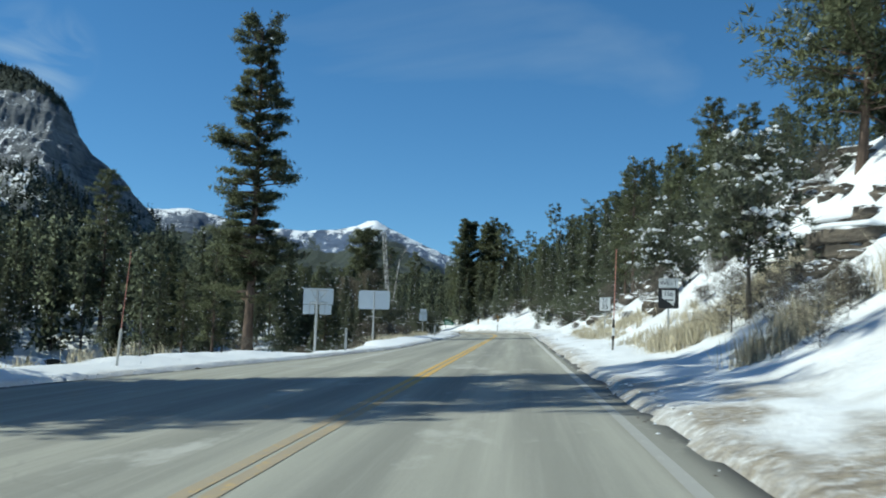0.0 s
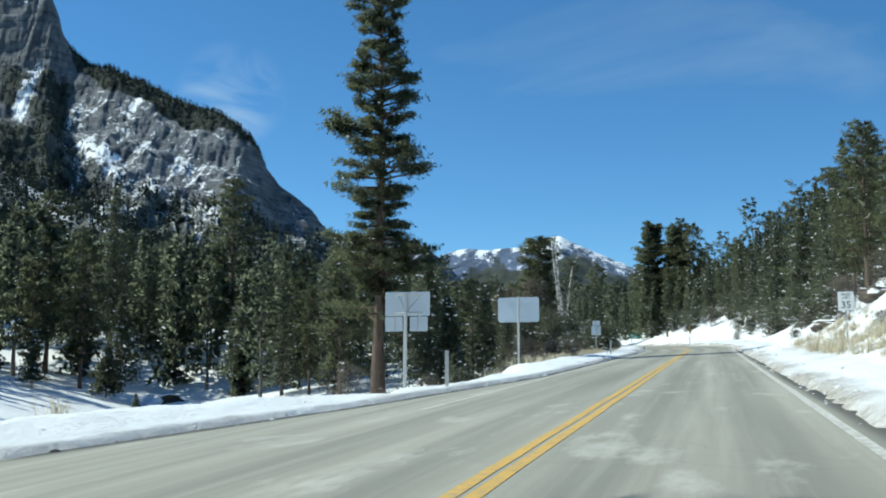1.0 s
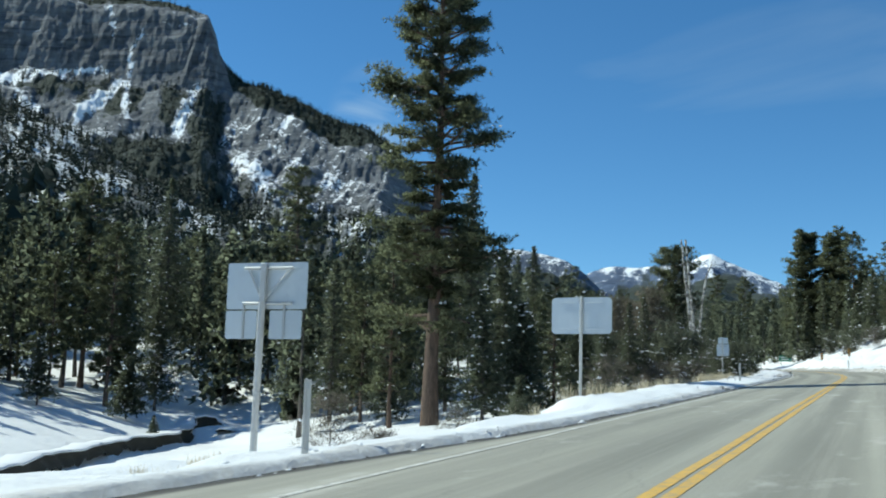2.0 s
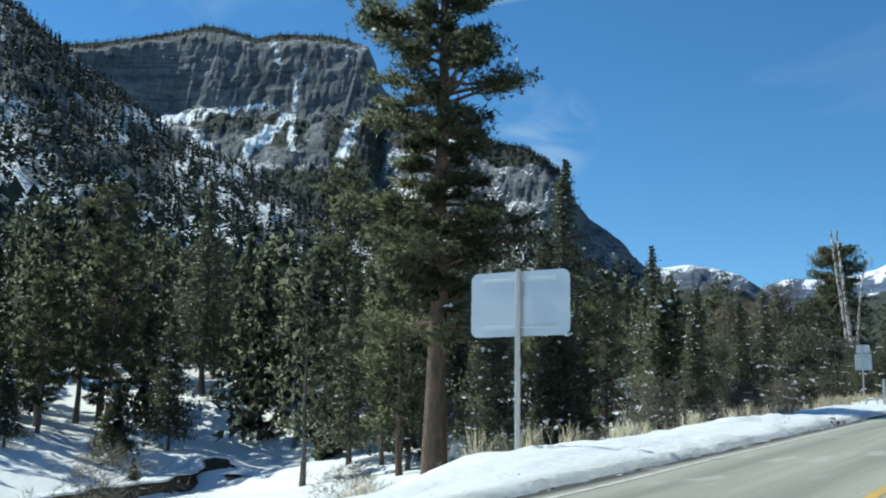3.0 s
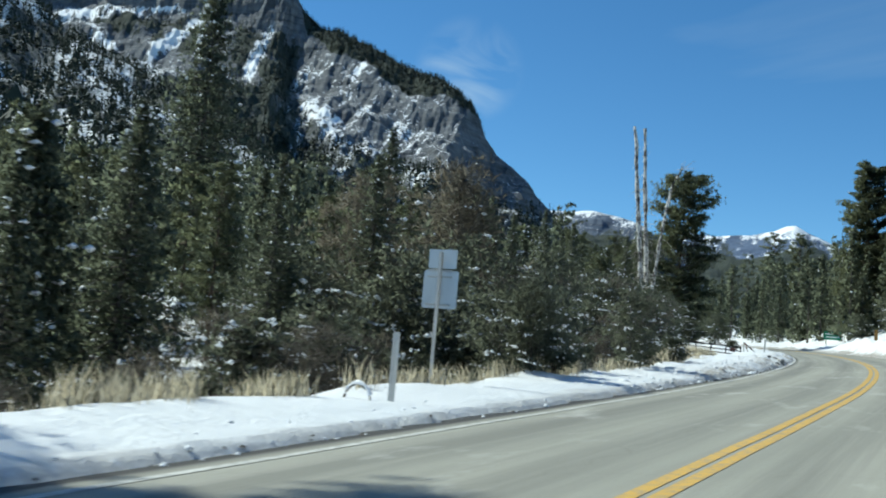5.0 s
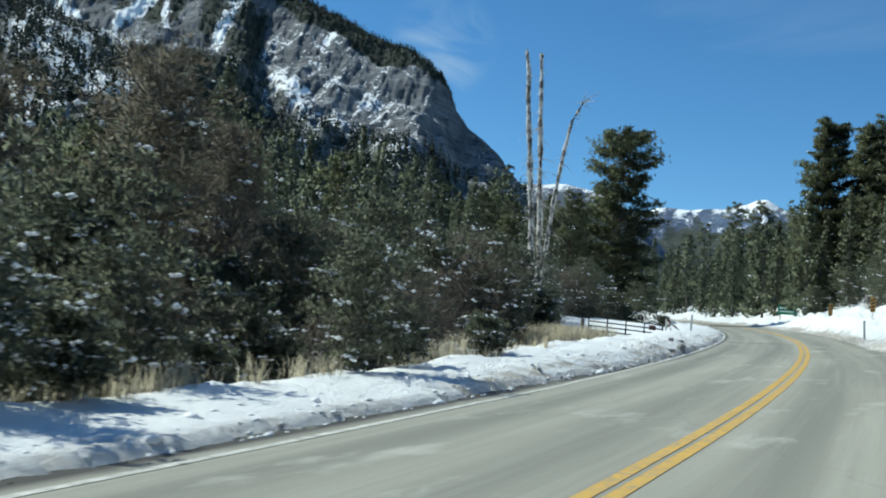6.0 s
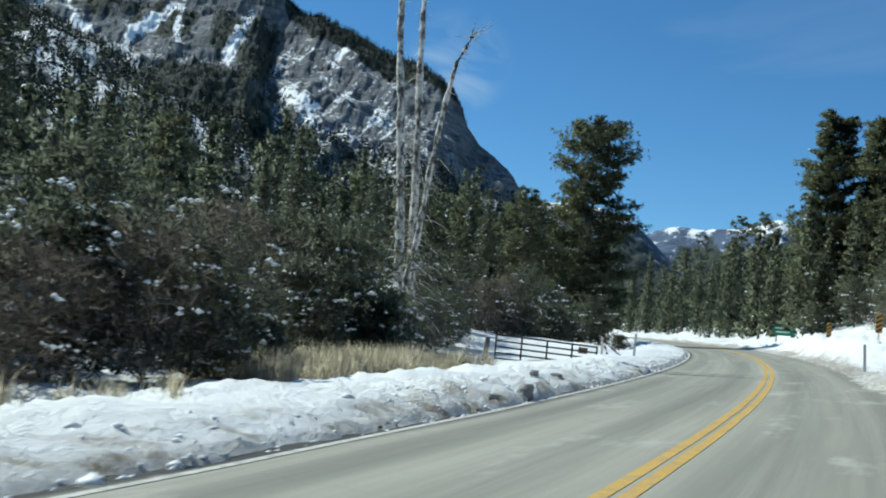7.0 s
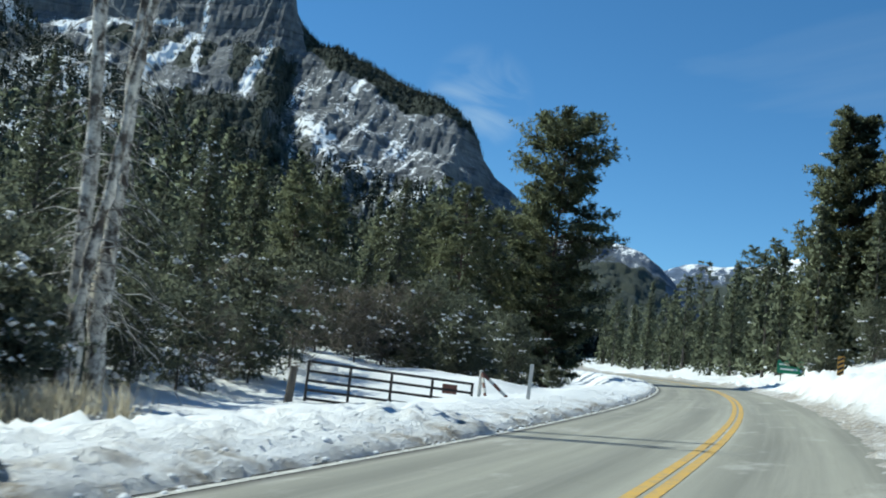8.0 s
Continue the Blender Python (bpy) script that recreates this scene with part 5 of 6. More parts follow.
assembly_sign()
guide_sign()
small_sign()
marker_post(-5.39, 46.5, 4)
marker_post(-5.3, 97.6, 2)
marker_post(-10.06, 161.5, 5, 0.03)
snow_pole(5.24, 34.05, 0.03, 3.3, True)
snow_pole(-8.61, 27.37, 0.065, 3.15, False)
route_sign()
speed_sign()
green_sign()
marker_post(-0.75, 159.0, 5, -0.05)
striped_marker(-4.6, 186.8)
striped_marker(-0.9, 170.0)

# ---- gate by the driveway ----


def gate():
    a, b = Vector((-15.1, 158.3, 0)), Vector((-11.6, 161.2, 0))
    g = base("pipe_gate", Matrix.Translation((a.x, a.y, gz(a.x, a.y))) @ Matrix.Rotation(math.atan2(b.y - a.y, b.x - a.x), 4, "Z"), "long dark steel pipe gate across a snowy driveway", "gate")
    w = (b - a).length
    z0 = gz(a.x, a.y)
    tilt = lambda x, z: (x, 0, 9.50 - z0 - 0.10 * x / w - z)
    for z in (0.0, 0.25, 0.50, 0.75, 0.98):
        part("rail", rod(bmesh.new(), tilt(0, z), tilt(w, z), 0.036, 0.036, 8), DARK_STEEL, g)
    for x in (0.0, 0.25 * w, 0.5 * w, 0.75 * w, w):
        part("upright", rod(bmesh.new(), tilt(x, 1.05), tilt(x, -0.03), 0.040, 0.040, 8), DARK_STEEL, g)
    part("plate", box(bmesh.new(), *tilt(0.86 * w, 0.22), 0.42, 0.012, 0.26, 0.004), RUST_RED, g, "faded red plate on the rails")
    q = base("wooden_gate_post", standing(-15.45, 158.0), "thick dark weathered timber post at the gate", "gate post")
    part("post", rod(bmesh.new(), (0, 0, -0.4), (0.10, 0, 0.98), 0.12, 0.10, 14), GREY_BARK, q)
    p = base("gate_post", standing(-11.42, 161.3), "steel gate post with two slanting striped braces", "gate post")
    part("post", rod(bmesh.new(), (0, 0, -0.4), (0, 0, 0.82), 0.05, 0.05, 10), POST_WHITE, p)
    for x, y in ((0.55, -0.7), (1.15, 0.2)):
        s = part("brace", rod(bmesh.new(), (0.03, 0, 0.75), (x, y, -0.15), 0.045, 0.045, 8), RUST_RED, p, "faded red brace with pale bands")
        for t in (0.25, 0.55):
            c, d = Vector((0.03 + (x - 0.03) * t, y * t, 0.75 - 0.9 * t)), Vector((x - 0.03, y, -0.9)).normalized() * 0.09
            part("band", rod(bmesh.new(), c - d, c + d, 0.048, 0.048, 8), POST_WHITE, s)


gate()

# ---- bleached dead trunks ----


def dead_trunk(x, y, h, lean_x, lean_y, r, seed, stubs, curl=0.0):
    t = base("dead_tree", at(x, y), "tall bleached bare dead tree trunk with broken stubs", "dead tree", "dead trees")
    rng = np.random.default_rng(seed)
    k = np.linspace(0, 1, 26)
    bow = np.column_stack([np.cumsum(rng.normal(size=26)), np.cumsum(rng.normal(size=26))]) * 0.022
    pts = np.column_stack([lean_x * k + bow[:, 0] + curl * smooth(0.9, 1.0, k), lean_y * k + bow[:, 1], h * k])
    pts[0, 2] = -0.4
    knots = 1 + 0.16 * rng.normal(size=26)
    mesh_of("trunk", *tube(pts, r * (1 - 0.52 * k) * knots, 9), DEAD, t, smooth=True)
    bits = []
    for _ in range(stubs):
        q = rng.uniform(0.12, 0.99) if rng.random() < 0.6 else rng.uniform(0.10, 0.55)
        o = np.array([np.interp(q, k, pts[:, j]) for j in range(3)])
        a = rng.uniform(0, 6.28)
        long_one = rng.random() < 0.34 * (1.25 - q)
        length = rng.uniform(0.9, 2.3) * (1.15 - q) if long_one else rng.uniform(0.08, 0.42)
        d = np.array([math.cos(a), math.sin(a), rng.normal(0.10, 0.25)])
        ts = np.array([0, 0.35, 0.7, 1.0])
        p = o + d * length * ts[:, None] + np.array([0, 0, -0.75 if long_one else -0.2]) * (length * ts ** 2)[:, None] + rng.normal(size=(4, 3)) * 0.05 * length * ts[:, None]
        bits.append(tube(p, np.array([0.020, 0.014, 0.009, 0.004]) * (0.9 if long_one else 0.75), 4))
    for _ in range(14 if curl else 0):
        d = np.array([rng.normal(0.5, 0.5), rng.normal(0, 0.5), rng.normal(0.1, 0.4)])
        bits.append(tube(pts[-1] + d * np.array([0, 0.4, 0.8])[:, None], (0.014, 0.009, 0.004), 4))
    mesh_of("branchwork", *joined(bits), DEAD, t)["kind"] = "stuff"
    return t


dead_trunk(-15.65, 150.33, 14.4, -1.35, -0.1, 0.205, 1, 210)
dead_trunk(-15.45, 150.75, 14.6, -1.35, 1.05, 0.195, 2, 210)
dead_trunk(-15.7, 150.0, 11.6, 1.45, 0.15, 0.15, 3, 140, 0.4)

# ---- shrubs and bare trees ----
SHRUBS = {}
for k, (h, r) in enumerate(((2.6, 1.5), (1.7, 1.2), (3.4, 1.8))):
    SHRUBS["evergreen", k] = (grow(70 + k, h, r, 0.06, 42, "scrub", 0.19, 26, 7, 0.026, 0.026, 0.05, (), 1.0, 3, 1.0, 5), JUNIPER, "dark evergreen shrub with clumps of snow on its boughs")
    SHRUBS["bare", k] = (grow(80 + k, h * 0.9, r, 0.03, 44, "scrub", 0.40, 11, 6, 0.011, 0.020, 0.035, (), 1.0, 3, 1.0, 5), BROWN, "leafless brown brush dusted with snow")
SHRUBS["bare_tree", 0] = (grow(91, 7.2, 2.3, 0.12, 85, "scrub", 0.5, 11, 8, 0.022, 0.02, 0.10), WARM_BROWN, "bare brown broadleaf tree at the forest edge")
SHRUBS["pinyon", 0] = (grow(95, 3.6, 1.9, 0.40, 48, "scrub", 0.26, 12, 9, 0.035, 0.06, 0.09, (), 1.6, 3, 1.0, 6), JUNIPER, "gnarled pinyon with snow on its crown on the slope")
shrub_protos = {}


def shrub(kind, k, x, y, turn, scale):
    key = (kind, k)
    if key not in shrub_protos:
        data, leaf, label = SHRUBS[key]
        shrub_protos[key] = tree({"evergreen": "evergreen_shrub", "bare": "bare_shrub", "bare_tree": "bare_tree", "pinyon": "pinyon_tree"}[kind], at(x, y, turn, scale), data, GREY_BARK, leaf, label,
                                 "tree" if kind in ("bare_tree", "pinyon") else "shrub", "roadside shrubs" if kind in ("evergreen", "bare") else "")
        return shrub_protos[key]
    ob = copy_thing(shrub_protos[key], Matrix())
    ob.matrix_basis = at(x, y, turn, scale)
    return ob


rng_brush = np.random.default_rng(31)
placed = 0
while placed < 118:
    y = rng_brush.uniform(62, 200)
    e = float(left_edge(y))
    near = 2.3 if y > 84 else 3.0
    u = e + near + (15.5 - e - near) * rng_brush.random() ** 1.2
    x = float(centre(y)) - u
    if 68 < y < 104 and u < 8.4:
        continue
    if 126 < y < 176 and u < 11.0 and not (y < 136 and u > 8.5):
        continue
    if y > 172 and u < 13:
        continue
    if 148 < y < 176 and -19.5 < x:
        continue
    if y < 106 and rng_brush.random() < 0.86:
        continue
    tall = min(1.15 if y > 108 else 0.7, 0.35 + 0.12 * (u - e - near + 1.5))
    kind = "evergreen" if rng_brush.random() < (0.3 if y < 104 else 0.82) else "bare"
    shrub(kind, int(rng_brush.integers(0, 3)), x, y, rng_brush.uniform(0, 6.28), tall * rng_brush.uniform(0.75, 1.2))
    placed += 1
# the tall thicket round the dead trees and behind the gate
THICKET = ((-17.6, 148.6, 1.3), (-19.0, 153.5, 1.35), (-19.5, 150.5, 1.5), (-20.6, 157.0, 1.5), (-19.4, 155.8, 0.9), (-18.4, 151.8, 1.1), (-22.4, 154.0, 1.8), (-23.0, 160.0, 1.7), (-25.0, 166.5, 1.8), (-22.6, 170.5, 1.4),
           (-20.4, 172.5, 1.3), (-18.2, 174.5, 1.2), (-16.2, 175.5, 1.1), (-15.4, 178.5, 0.7), (-24.6, 172.0, 1.6), (-21.0, 176.5, 1.5), (-26.5, 161.0, 1.9), (-16.8, 146.5, 1.1), (-18.8, 144.5, 1.4), (-17.2, 142.0, 1.2),
           (-18.0, 138.5, 1.3), (-16.4, 135.5, 1.1), (-15.8, 131.5, 1.1), (-17.9, 133.5, 1.4), (-20.8, 147.0, 1.7), (-20.2, 140.8, 1.6), (-26.0, 178.0, 1.5),
           (-16.4, 149.4, 0.8), (-16.9, 151.4, 0.9), (-17.0, 153.6, 1.0), (-17.2, 155.6, 1.0), (-17.8, 157.4, 1.1), (-17.9, 159.6, 0.9), (-18.2, 147.2, 1.1), (-19.2, 161.2, 1.2), (-17.4, 144.6, 0.8), (-18.2, 141.0, 0.9))
for k, (x, y, s) in enumerate(THICKET):
    shrub("bare" if k % 7 == 3 else "evergreen", (2, 0, 2, 1, 2)[k % 5], x, y, x + y, s * (0.75 if k % 7 != 3 else 0.8))
for k, (x, y, s) in enumerate(((-9.4, 76.2, 0.42), (-10.4, 79.0, 0.5), (-9.0, 80.5, 0.35), (-11.2, 82.0, 0.55), (-9.8, 84.0, 0.45), (-12.2, 78.0, 0.6), (-9.3, 92.5, 0.4), (-10.6, 95.5, 0.55))):
    shrub("bare" if k % 3 == 0 else "evergreen", k % 3, x, y, k * 1.1, s)
rng_low = np.random.default_rng(77)
for k in range(26):
    y = rng_low.uniform(83.5, 104)
    shrub("evergreen" if k % 4 == 0 else "bare", k % 3, -float(left_edge(y)) - rng_low.uniform(3.6, 7.5), y, k * 1.9, rng_low.uniform(0.4, 0.8))
shrub("bare_tree", 0, -14.4, 119.2, 0.4, 1.0)
shrub("bare_tree", 0, -16.4, 116.0, 2.0, 0.85)
shrub("bare_tree", 0, -17.5, 126.5, 3.3, 0.8)
# the hill beside the road
shrub("pinyon", 0, 7.5, 24.0, 0.6, 0.80)
shrub("pinyon", 0, 8.6, 50.0, 2.6, 0.9)
shrub("pinyon", 0, 12.0, 44.0, 4.0, 1.1)
shrub("pinyon", 0, 10.4, 58.0, 1.0, 1.1)
HILL = grow(97, 9.8, 5.2, 0.20, 95, "pine", 0.5, 30, 10, 0.045, 0.012, 0.20, (), 1.2, 4, 0.5)
tree("leaning_pine", at(14.7, 38.8, 0.4) @ Matrix.Rotation(0.10, 4, "Y"), HILL, BARK, PINE, "broad pine leaning out over the snowy slope")
placed = 0
for x, y, s in ((7.0, 23.5, 0.6), (7.4, 21.0, 0.5), (7.6, 16.5, 0.5), (7.7, 26.3, 0.4), (8.1, 19.0, 0.4), (7.3, 18.6, 0.55), (6.6, 14.6, 0.35)):
    shrub("bare", int(y) % 3, x, y, x * 3 + y, s * 0.85)
while placed < 30:
    y, b = rng_brush.uniform(9, 95), rng_brush.uniform(2.3, 13)
    x = float(centre(y)) + 3.72 + b
    if (abs(x - 6.95) < 1.0 and abs(y - 33) < 1.6) or y < 36:
        continue
    shrub("bare" if rng_brush.random() < 0.7 else "evergreen", int(rng_brush.integers(0, 3)), x, y, rng_brush.uniform(0, 6.28), rng_brush.uniform(0.3, 0.7))
    placed += 1
for _ in range(60):
    y, b = rng_brush.uniform(105, 215), rng_brush.uniform(3.2, 12)
    shrub("evergreen" if rng_brush.random() < 0.6 else "bare", int(rng_brush.integers(0, 3)), float(centre(y)) + 3.72 + b, y, rng_brush.uniform(0, 6.28), rng_brush.uniform(0.35, 1.0))

# ---- dry grass ----


def grass(name, spots, height, seed, label, mat=GRASS):
    rng = np.random.default_rng(seed)
    vs, per = [], 52
    for x, y in spots:
        g = gz(x, y) - 0.05
        a = rng.uniform(0, 6.28, per)
        r = np.abs(rng.normal(0, 0.22, per))
        h = height * rng.uniform(0.3, 1.15, per) * rng.uniform(0.6, 1.1)
        lean = rng.normal(0, 0.22, (per, 2)) + 0.5 * np.column_stack([np.cos(a), np.sin(a)]) * r[:, None]
        o = np.column_stack([x + np.cos(a) * r, y + np.sin(a) * r, np.full(per, g)])
        w = 0.0065 * np.column_stack([-np.sin(a), np.cos(a), np.zeros(per)])
        mid = o + np.column_stack([lean * h[:, None] * 0.35, h * 0.6])
        tip = o + np.column_stack([lean * h[:, None], h])
        vs.append(np.stack([o - w, o + w, mid + w * 1.2, mid - w * 1.2, tip], 1))
    v = np.concatenate(vs)
    k = np.arange(len(v)) * 5
    f = np.concatenate([np.stack([k, k + 1, k + 2], -1), np.stack([k, k + 2, k + 3], -1), np.stack([k + 3, k + 2, k + 4], -1)])
    ob = mesh_of(name, v.reshape(-1, 3), f, mat)
    lit = np.repeat(rng.normal(size=(len(v), 3)) * 0.45 + np.array([0, 0, 0.9]), 5, 0)
    soften(ob, unit(lit))
    return tagged(ob, label, "grass", "", "stuff")


def strip(n, y0, y1, u0, u1, side, seed, power=1.0):
    rng = np.random.default_rng(seed)
    out = []
    while len(out) < n:
        y = rng.uniform(y0, y1)
        if vnoise(np.array([y * 0.35]), np.array([seed * 1.7]), seed)[0] < 0.35:
            continue
        out.append((float(centre(y)) + side * (u0 + (u1 - u0) * rng.random() ** power), y))
    return out


grass("verge_grass", strip(35, 62, 86, 6.6, 8.8, -1, 5, 1.5) + strip(150, 86, 128, 6.4, 8.8, -1, 15, 1.5) + strip(70, 26, 62, 9.0, 13.0, -1, 6) + strip(120, 22, 46, 10.6, 13.2, -1, 7), 0.52, 41, "tufts of dry straw-coloured grass along the snowbank")
grass("tall_grass", strip(255, 130.5, 146.2, 7.7, 10.4, -1, 8, 0.8), 0.72, 42, "thick stand of tall straw-coloured grass by the driveway")
grass("hillside_grass", strip(190, 35, 74, 5.8, 8.6, 1, 9, 1.0), 0.42, 43, "dry tan grass on the foot of the snowy slope")
grass("hillside_weeds", strip(190, 12.5, 32, 5.9, 9.8, 1, 12, 1.0), 0.72, 44, "grey-brown dead weeds standing in the snow on the slope")

# ---- rocks on the slope ----


def rock(x, y, sx, sy, sz, seed, lift=0.0, name="rock", label="grey-brown boulder poking through the snow", mat=None, group="rocks on the slope"):
    bm = bmesh.new()
    bmesh.ops.create_icosphere(bm, subdivisions=3, radius=1.0)
    rng = np.random.default_rng(seed)
    off = Vector(rng.uniform(-50, 50, 3))
    for v in bm.verts:
        c = v.co.copy()
        c = Vector([math.copysign(abs(q) ** 0.62, q) for q in c])
        layer = math.sin(c.z * 9 + 2.2 * noise.noise(c * 1.2 + off)) * 0.06
        k = 1 + 0.28 * noise.noise(c * 1.4 + off) + 0.12 * noise.noise(c * 4 + off) + 0.05 * noise.noise(c * 9 + off)
        v.co = Vector((c.x * sx * (k + layer), c.y * sy * (k + layer), c.z * sz * k))
    ob = part(name, bm, mat or ROCK)
    ob.matrix_world = Matrix.Translation((x, y, gz(x, y) + lift)) @ Matrix.Rotation(seed * 1.3, 4, "Z")
    return tagged(ob, label, "rock" if name == "rock" else "frozen chunk", group)


LEDGE = "layered brown rock ledge with snow on top"


def ledge(x, y, length, deep, seed, lift=0.0, turn=0.0, layers=3):
    """Flat beds of rock, each jutting a little past the one below, under a cap of snow."""
    rng = np.random.default_rng(seed)
    top = base("rock_ledge", Matrix.Translation((x, y, gz(x, y) + lift)) @ Matrix.Rotation(turn, 4, "Z"), LEDGE, "rock", "rocks on the slope")
    z = -0.35
    for k in range(layers + 1):
        snowy = k == layers
        thick = 0.16 if snowy else rng.uniform(0.22, 0.40)
        m, off = 34, rng.uniform(0, 99)
        ang = np.linspace(0, 2 * np.pi, m, endpoint=False)
        bulge = 1 + 0.55 * fbm(np.cos(ang) * 1.3 + off, np.sin(ang) * 1.3, 4, seed + k, 0.6)
        a = np.sign(np.cos(ang)) * np.abs(np.cos(ang)) ** 0.6 * length * 0.5 * bulge * (1 - 0.06 * snowy)
        b = np.sign(np.sin(ang)) * np.abs(np.sin(ang)) ** 0.6 * deep * 0.5 * bulge * (1 + 0.10 * k - 0.2 * snowy)
        tilt = 0.05 * a
        rings = []
        for q, inset in ((0.0, 0.92), (0.12, 1.0), (0.85, 0.99), (1.0, 0.90)) if not snowy else ((0.0, 1.0), (0.5, 0.97), (0.85, 0.82), (1.0, 0.55)):
            wob = 0.03 * rng.normal(size=m) * (not snowy)
            rings.append(np.column_stack([a * inset, b * inset, z + thick * q + tilt + wob]))
        v = np.concatenate(rings)
        f = [(r * m + j, r * m + (j + 1) % m, (r + 1) * m + (j + 1) % m, (r + 1) * m + j) for r in range(3) for j in range(m)]
        f += [tuple(range(m - 1, -1, -1)), tuple(range(3 * m, 4 * m))]
        mesh_of("snow_cap" if snowy else "bed", v, f, CAP if snowy else ROCK, top, "smooth snow" if snowy else "", smooth=snowy)
        z += thick - 0.02


for k, (x, y, a, b, z, turn, n) in enumerate(((11.1, 28.2, 3.4, 1.6, -0.15, 1.85, 2), (10.2, 26.8, 3.0, 1.5, -0.25, 1.6, 2), (9.8, 22.6, 2.4, 1.4, -0.1, 2.0, 2), (15.2, 47.5, 2.6, 1.4, 0.0, 1.2, 2), (14.6, 43.5, 2.4, 1.2, -0.1, 1.9, 1))):
    ledge(x, y, a, b, 200 + k, z, turn, n)
for k in range(34):
    y, b = rng_brush.uniform(12, 90), rng_brush.uniform(4.0, 16)
    s = rng_brush.uniform(0.18, 0.75)
    rock(float(centre(y)) + 3.72 + b, y, s * 1.4, s, s * 0.6, 300 + k, -0.05)

# five frozen chunks by the bend, then six lumps standing for shaded pits
for k, (x, y, a, b, c) in enumerate(((-5.15, 134.85, 0.14, 0.12, 0.15), (-4.4, 132.0, 0.09, 0.08, 0.07), (-5.1, 133.1, 0.13, 0.10, 0.05), (-6.2, 138.2, 0.14, 0.10, 0.06), (-6.15, 139.6, 0.13, 0.10, 0.05),
                                     (-4.25, 81.3, 0.06, 0.06, 0.035), (-4.15, 81.65, 0.08, 0.06, 0.05), (-4.35, 82.05, 0.09, 0.07, 0.05), (-4.1, 82.2, 0.065, 0.055, 0.04), (-4.15, 82.55, 0.07, 0.06, 0.04), (-4.5, 83.2, 0.08, 0.06, 0.04))):
    rock(x, y, a, b, c, 501 + k, c * 0.4, "chunk_and_pit_shade", "dirty grey chunk on the ploughed snowbank, some standing for shaded snow pits", DIRTY_SHADED_ICE, "frozen chunks on the snowbank")
for k in range(34):
    y = rng_brush.uniform(21, 46)
    s = rng_brush.uniform(0.14, 0.42)
    rock(8.6 + 0.16 * (y - 21) + rng_brush.uniform(0, 5.5), y, s * 1.7, s, s * 0.55, 400 + k, 0.02)

# a twig bent to an arch by its load of snow
arch_k = np.linspace(0, math.pi, 12)
arch = new("bent_twig")
arch.matrix_world = Matrix.Translation((-5.75, 97.4, gz(-5.75, 97.4)))
tagged(arch, "thin twig bent to an arch under snow beside the marker post", "twig")
arch_pts = np.column_stack([-0.23 * np.cos(arch_k), 0.03 * np.sin(arch_k * 2), -0.05 + 0.27 * np.sin(arch_k) ** 0.8])
mesh_of("stem", *tube(arch_pts, np.linspace(0.018, 0.010, 12), 6), GREY_BARK, arch, smooth=True)
mesh_of("snow", *tube(arch_pts[1:11] + np.array([0, 0, 0.028]), 0.030 + 0.008 * np.sin(arch_k[1:11] * 5), 7), CAP, arch, "snow lying along the twig", smooth=True)

# ---- cut bank of the ditch ----


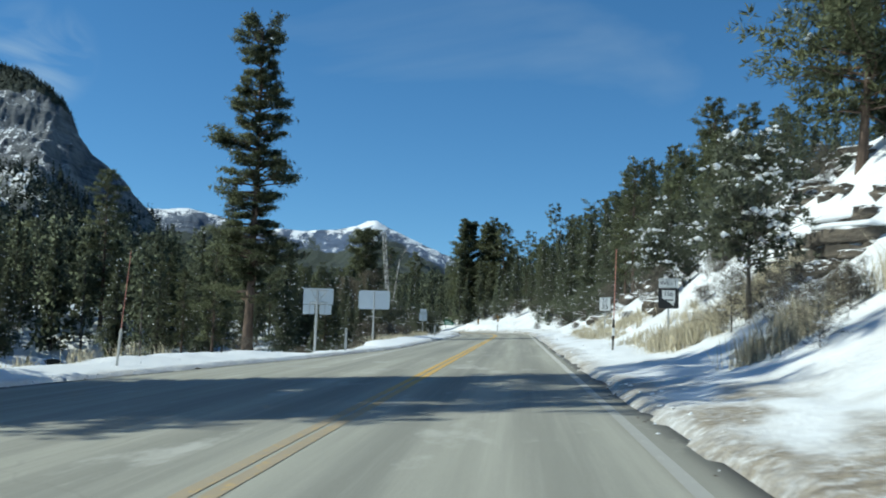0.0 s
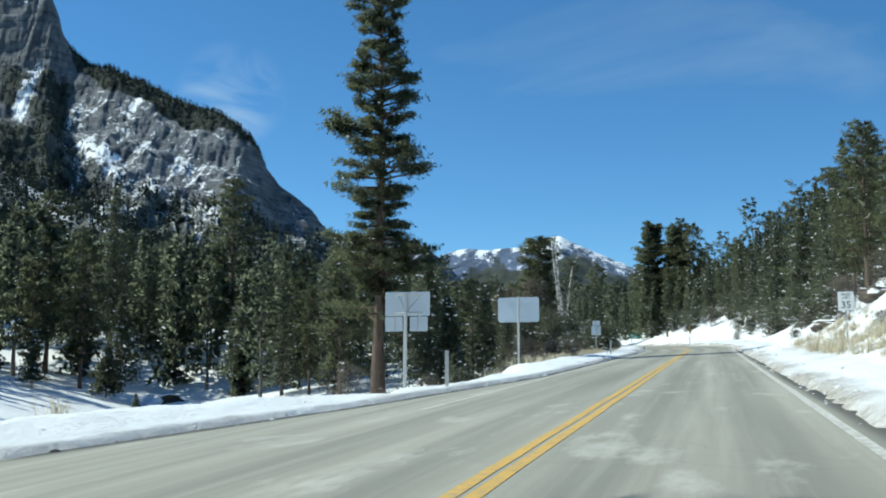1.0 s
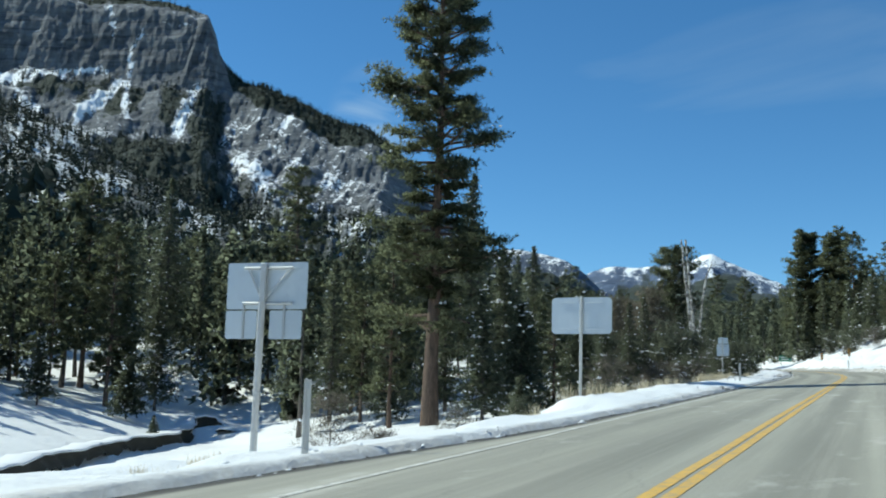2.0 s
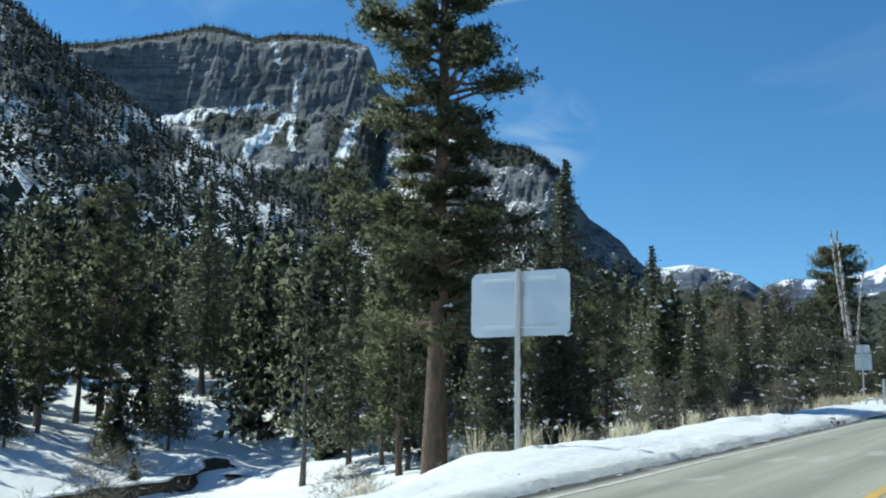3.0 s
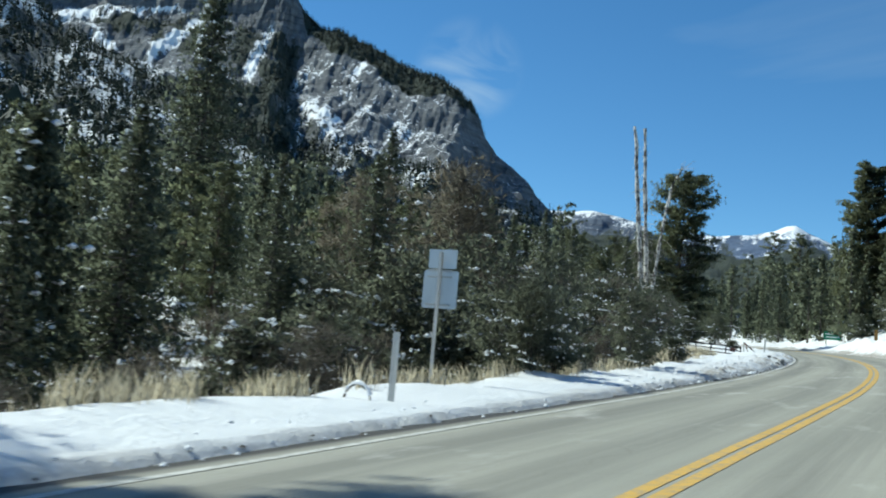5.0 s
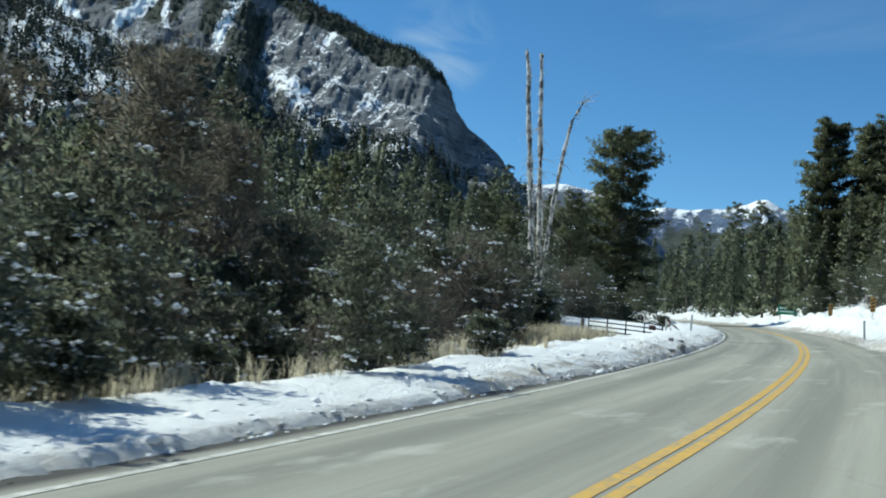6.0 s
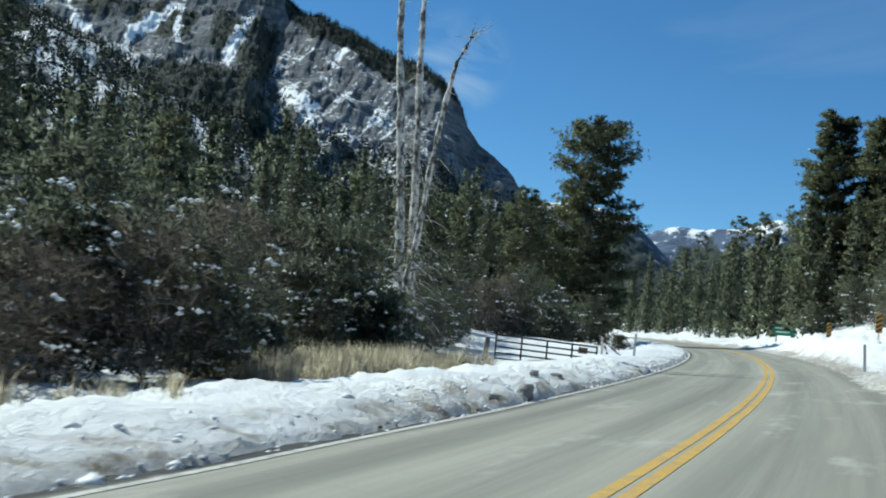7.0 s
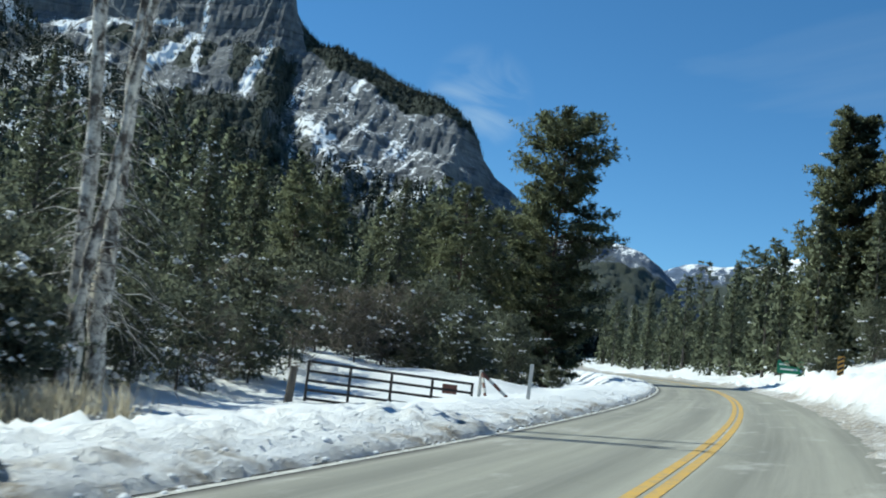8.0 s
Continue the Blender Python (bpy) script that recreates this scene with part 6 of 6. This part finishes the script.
def ditch_bank():
    """A crumbling earth face under a lip of snow along the far side of the creek, turning across its head."""
    yy = np.linspace(64, 96.6, 90)
    lip = np.column_stack([channel_x(yy), yy])
    bend = np.array([(-41.9, 97.6), (-41.3, 98.6), (-40.4, 99.2), (-39.5, 99.3), (-38.8, 98.8), (-38.4, 97.9), (-38.2, 96.9)])
    way = np.concatenate([lip, bend])
    run = np.r_[0, np.cumsum(np.linalg.norm(np.diff(way, axis=0), axis=1))]
    q = np.linspace(0, 1, 170)
    x, y = (np.interp(q * run[-1], run, way[:, k]) for k in (0, 1))
    side = np.column_stack([np.gradient(y), -np.gradient(x), 0 * q])
    side = unit(side)
    back = np.column_stack([x, y]) - side[:, :2] * 0.7
    g = ground_z(back[:, 0], back[:, 1])
    deep = (0.34 + 0.14 * smooth(0.35, 0.6, q) + 0.55 * fbm(q * 19, q * 0 + 3.5, 5, 73, 0.6)) * smooth(0.0, 0.08, q) * (1 - smooth(0.96, 1, q))
    top = base("ditch_bank", Matrix.Translation((float(x[85]), float(y[85]), float(g[85]))), "dark crumbling earth bank of a creek under a lip of snow", "creek bank")
    origin = np.array([x[85], y[85], g[85]])
    for name, mat, rows in (("earth_face", SOIL, ((0.95, -1.6, 0.0), (0.85, -1.0, 0.0), (0.66, -0.5, 0.0), (0.74, -0.1, 0.0), (0.60, 0.0, 0.02), (-0.2, 0.0, -0.05))),
                            ("snow_lip", CAP, ((0.70, 0.0, 0.02), (0.78, 0.0, 0.06), (0.62, 0.0, 0.13), (0.1, 0.0, 0.10), (-0.8, 0.0, 0.03), (-1.2, 0.0, -0.25)))):
        v = np.concatenate([np.column_stack([x, y, g + deep * h + lift]) + side * (d + 0.16 * fbm(q * 34, q * 0 + d * 2, 4, 74)[:, None]) - origin for d, h, lift in rows])
        n, m = len(q), len(rows)
        i = (np.arange(m - 1)[:, None] * n + np.arange(n - 1)[None]).ravel()
        mesh_of(name, v, np.stack([i, i + n, i + n + 1, i + 1], -1), mat, top, smooth=name == "snow_lip")


ditch_bank()

# ---- lumps of ploughed snow and grit along the asphalt ----


def lumps(name, count, reach, lo, hi, mat, label, seed, y0=0, y1=185, left=0.68):
    rng = np.random.default_rng(seed)
    y = rng.uniform(y0, y1, count)
    side = np.where(rng.random(count) < left, -1, 1)
    a = reach * rng.random(count) ** 1.8 - 0.1
    x = centre(y) + np.where(side < 0, -(left_edge(y) + a), right_edge(y) + a)
    z = np.maximum(ground_z(x, y), plane_z(x, y))
    c = np.column_stack([x, y, z - 0.005])
    v, f = clumps(rng, c, rng.uniform(lo, hi, count) * (1 + 1.2 * (rng.random(count) < 0.06)))
    return tagged(mesh_of(name, v, f, mat, smooth=True), label, "debris", "", "stuff")


lumps("snow_lumps", 700, 1.2, 0.015, 0.045, CAP, "loose lumps of ploughed snow along the road edge", 3)
lumps("snow_blocks", 700, 1.1, 0.015, 0.05, CAP, "broken blocks of ploughed snow heaped along the bend", 5, 106, 176, 0.8)
lumps("gravel", 420, 0.14, 0.010, 0.035, GREY_BARK, "dark grit and gravel along the asphalt edge", 4)
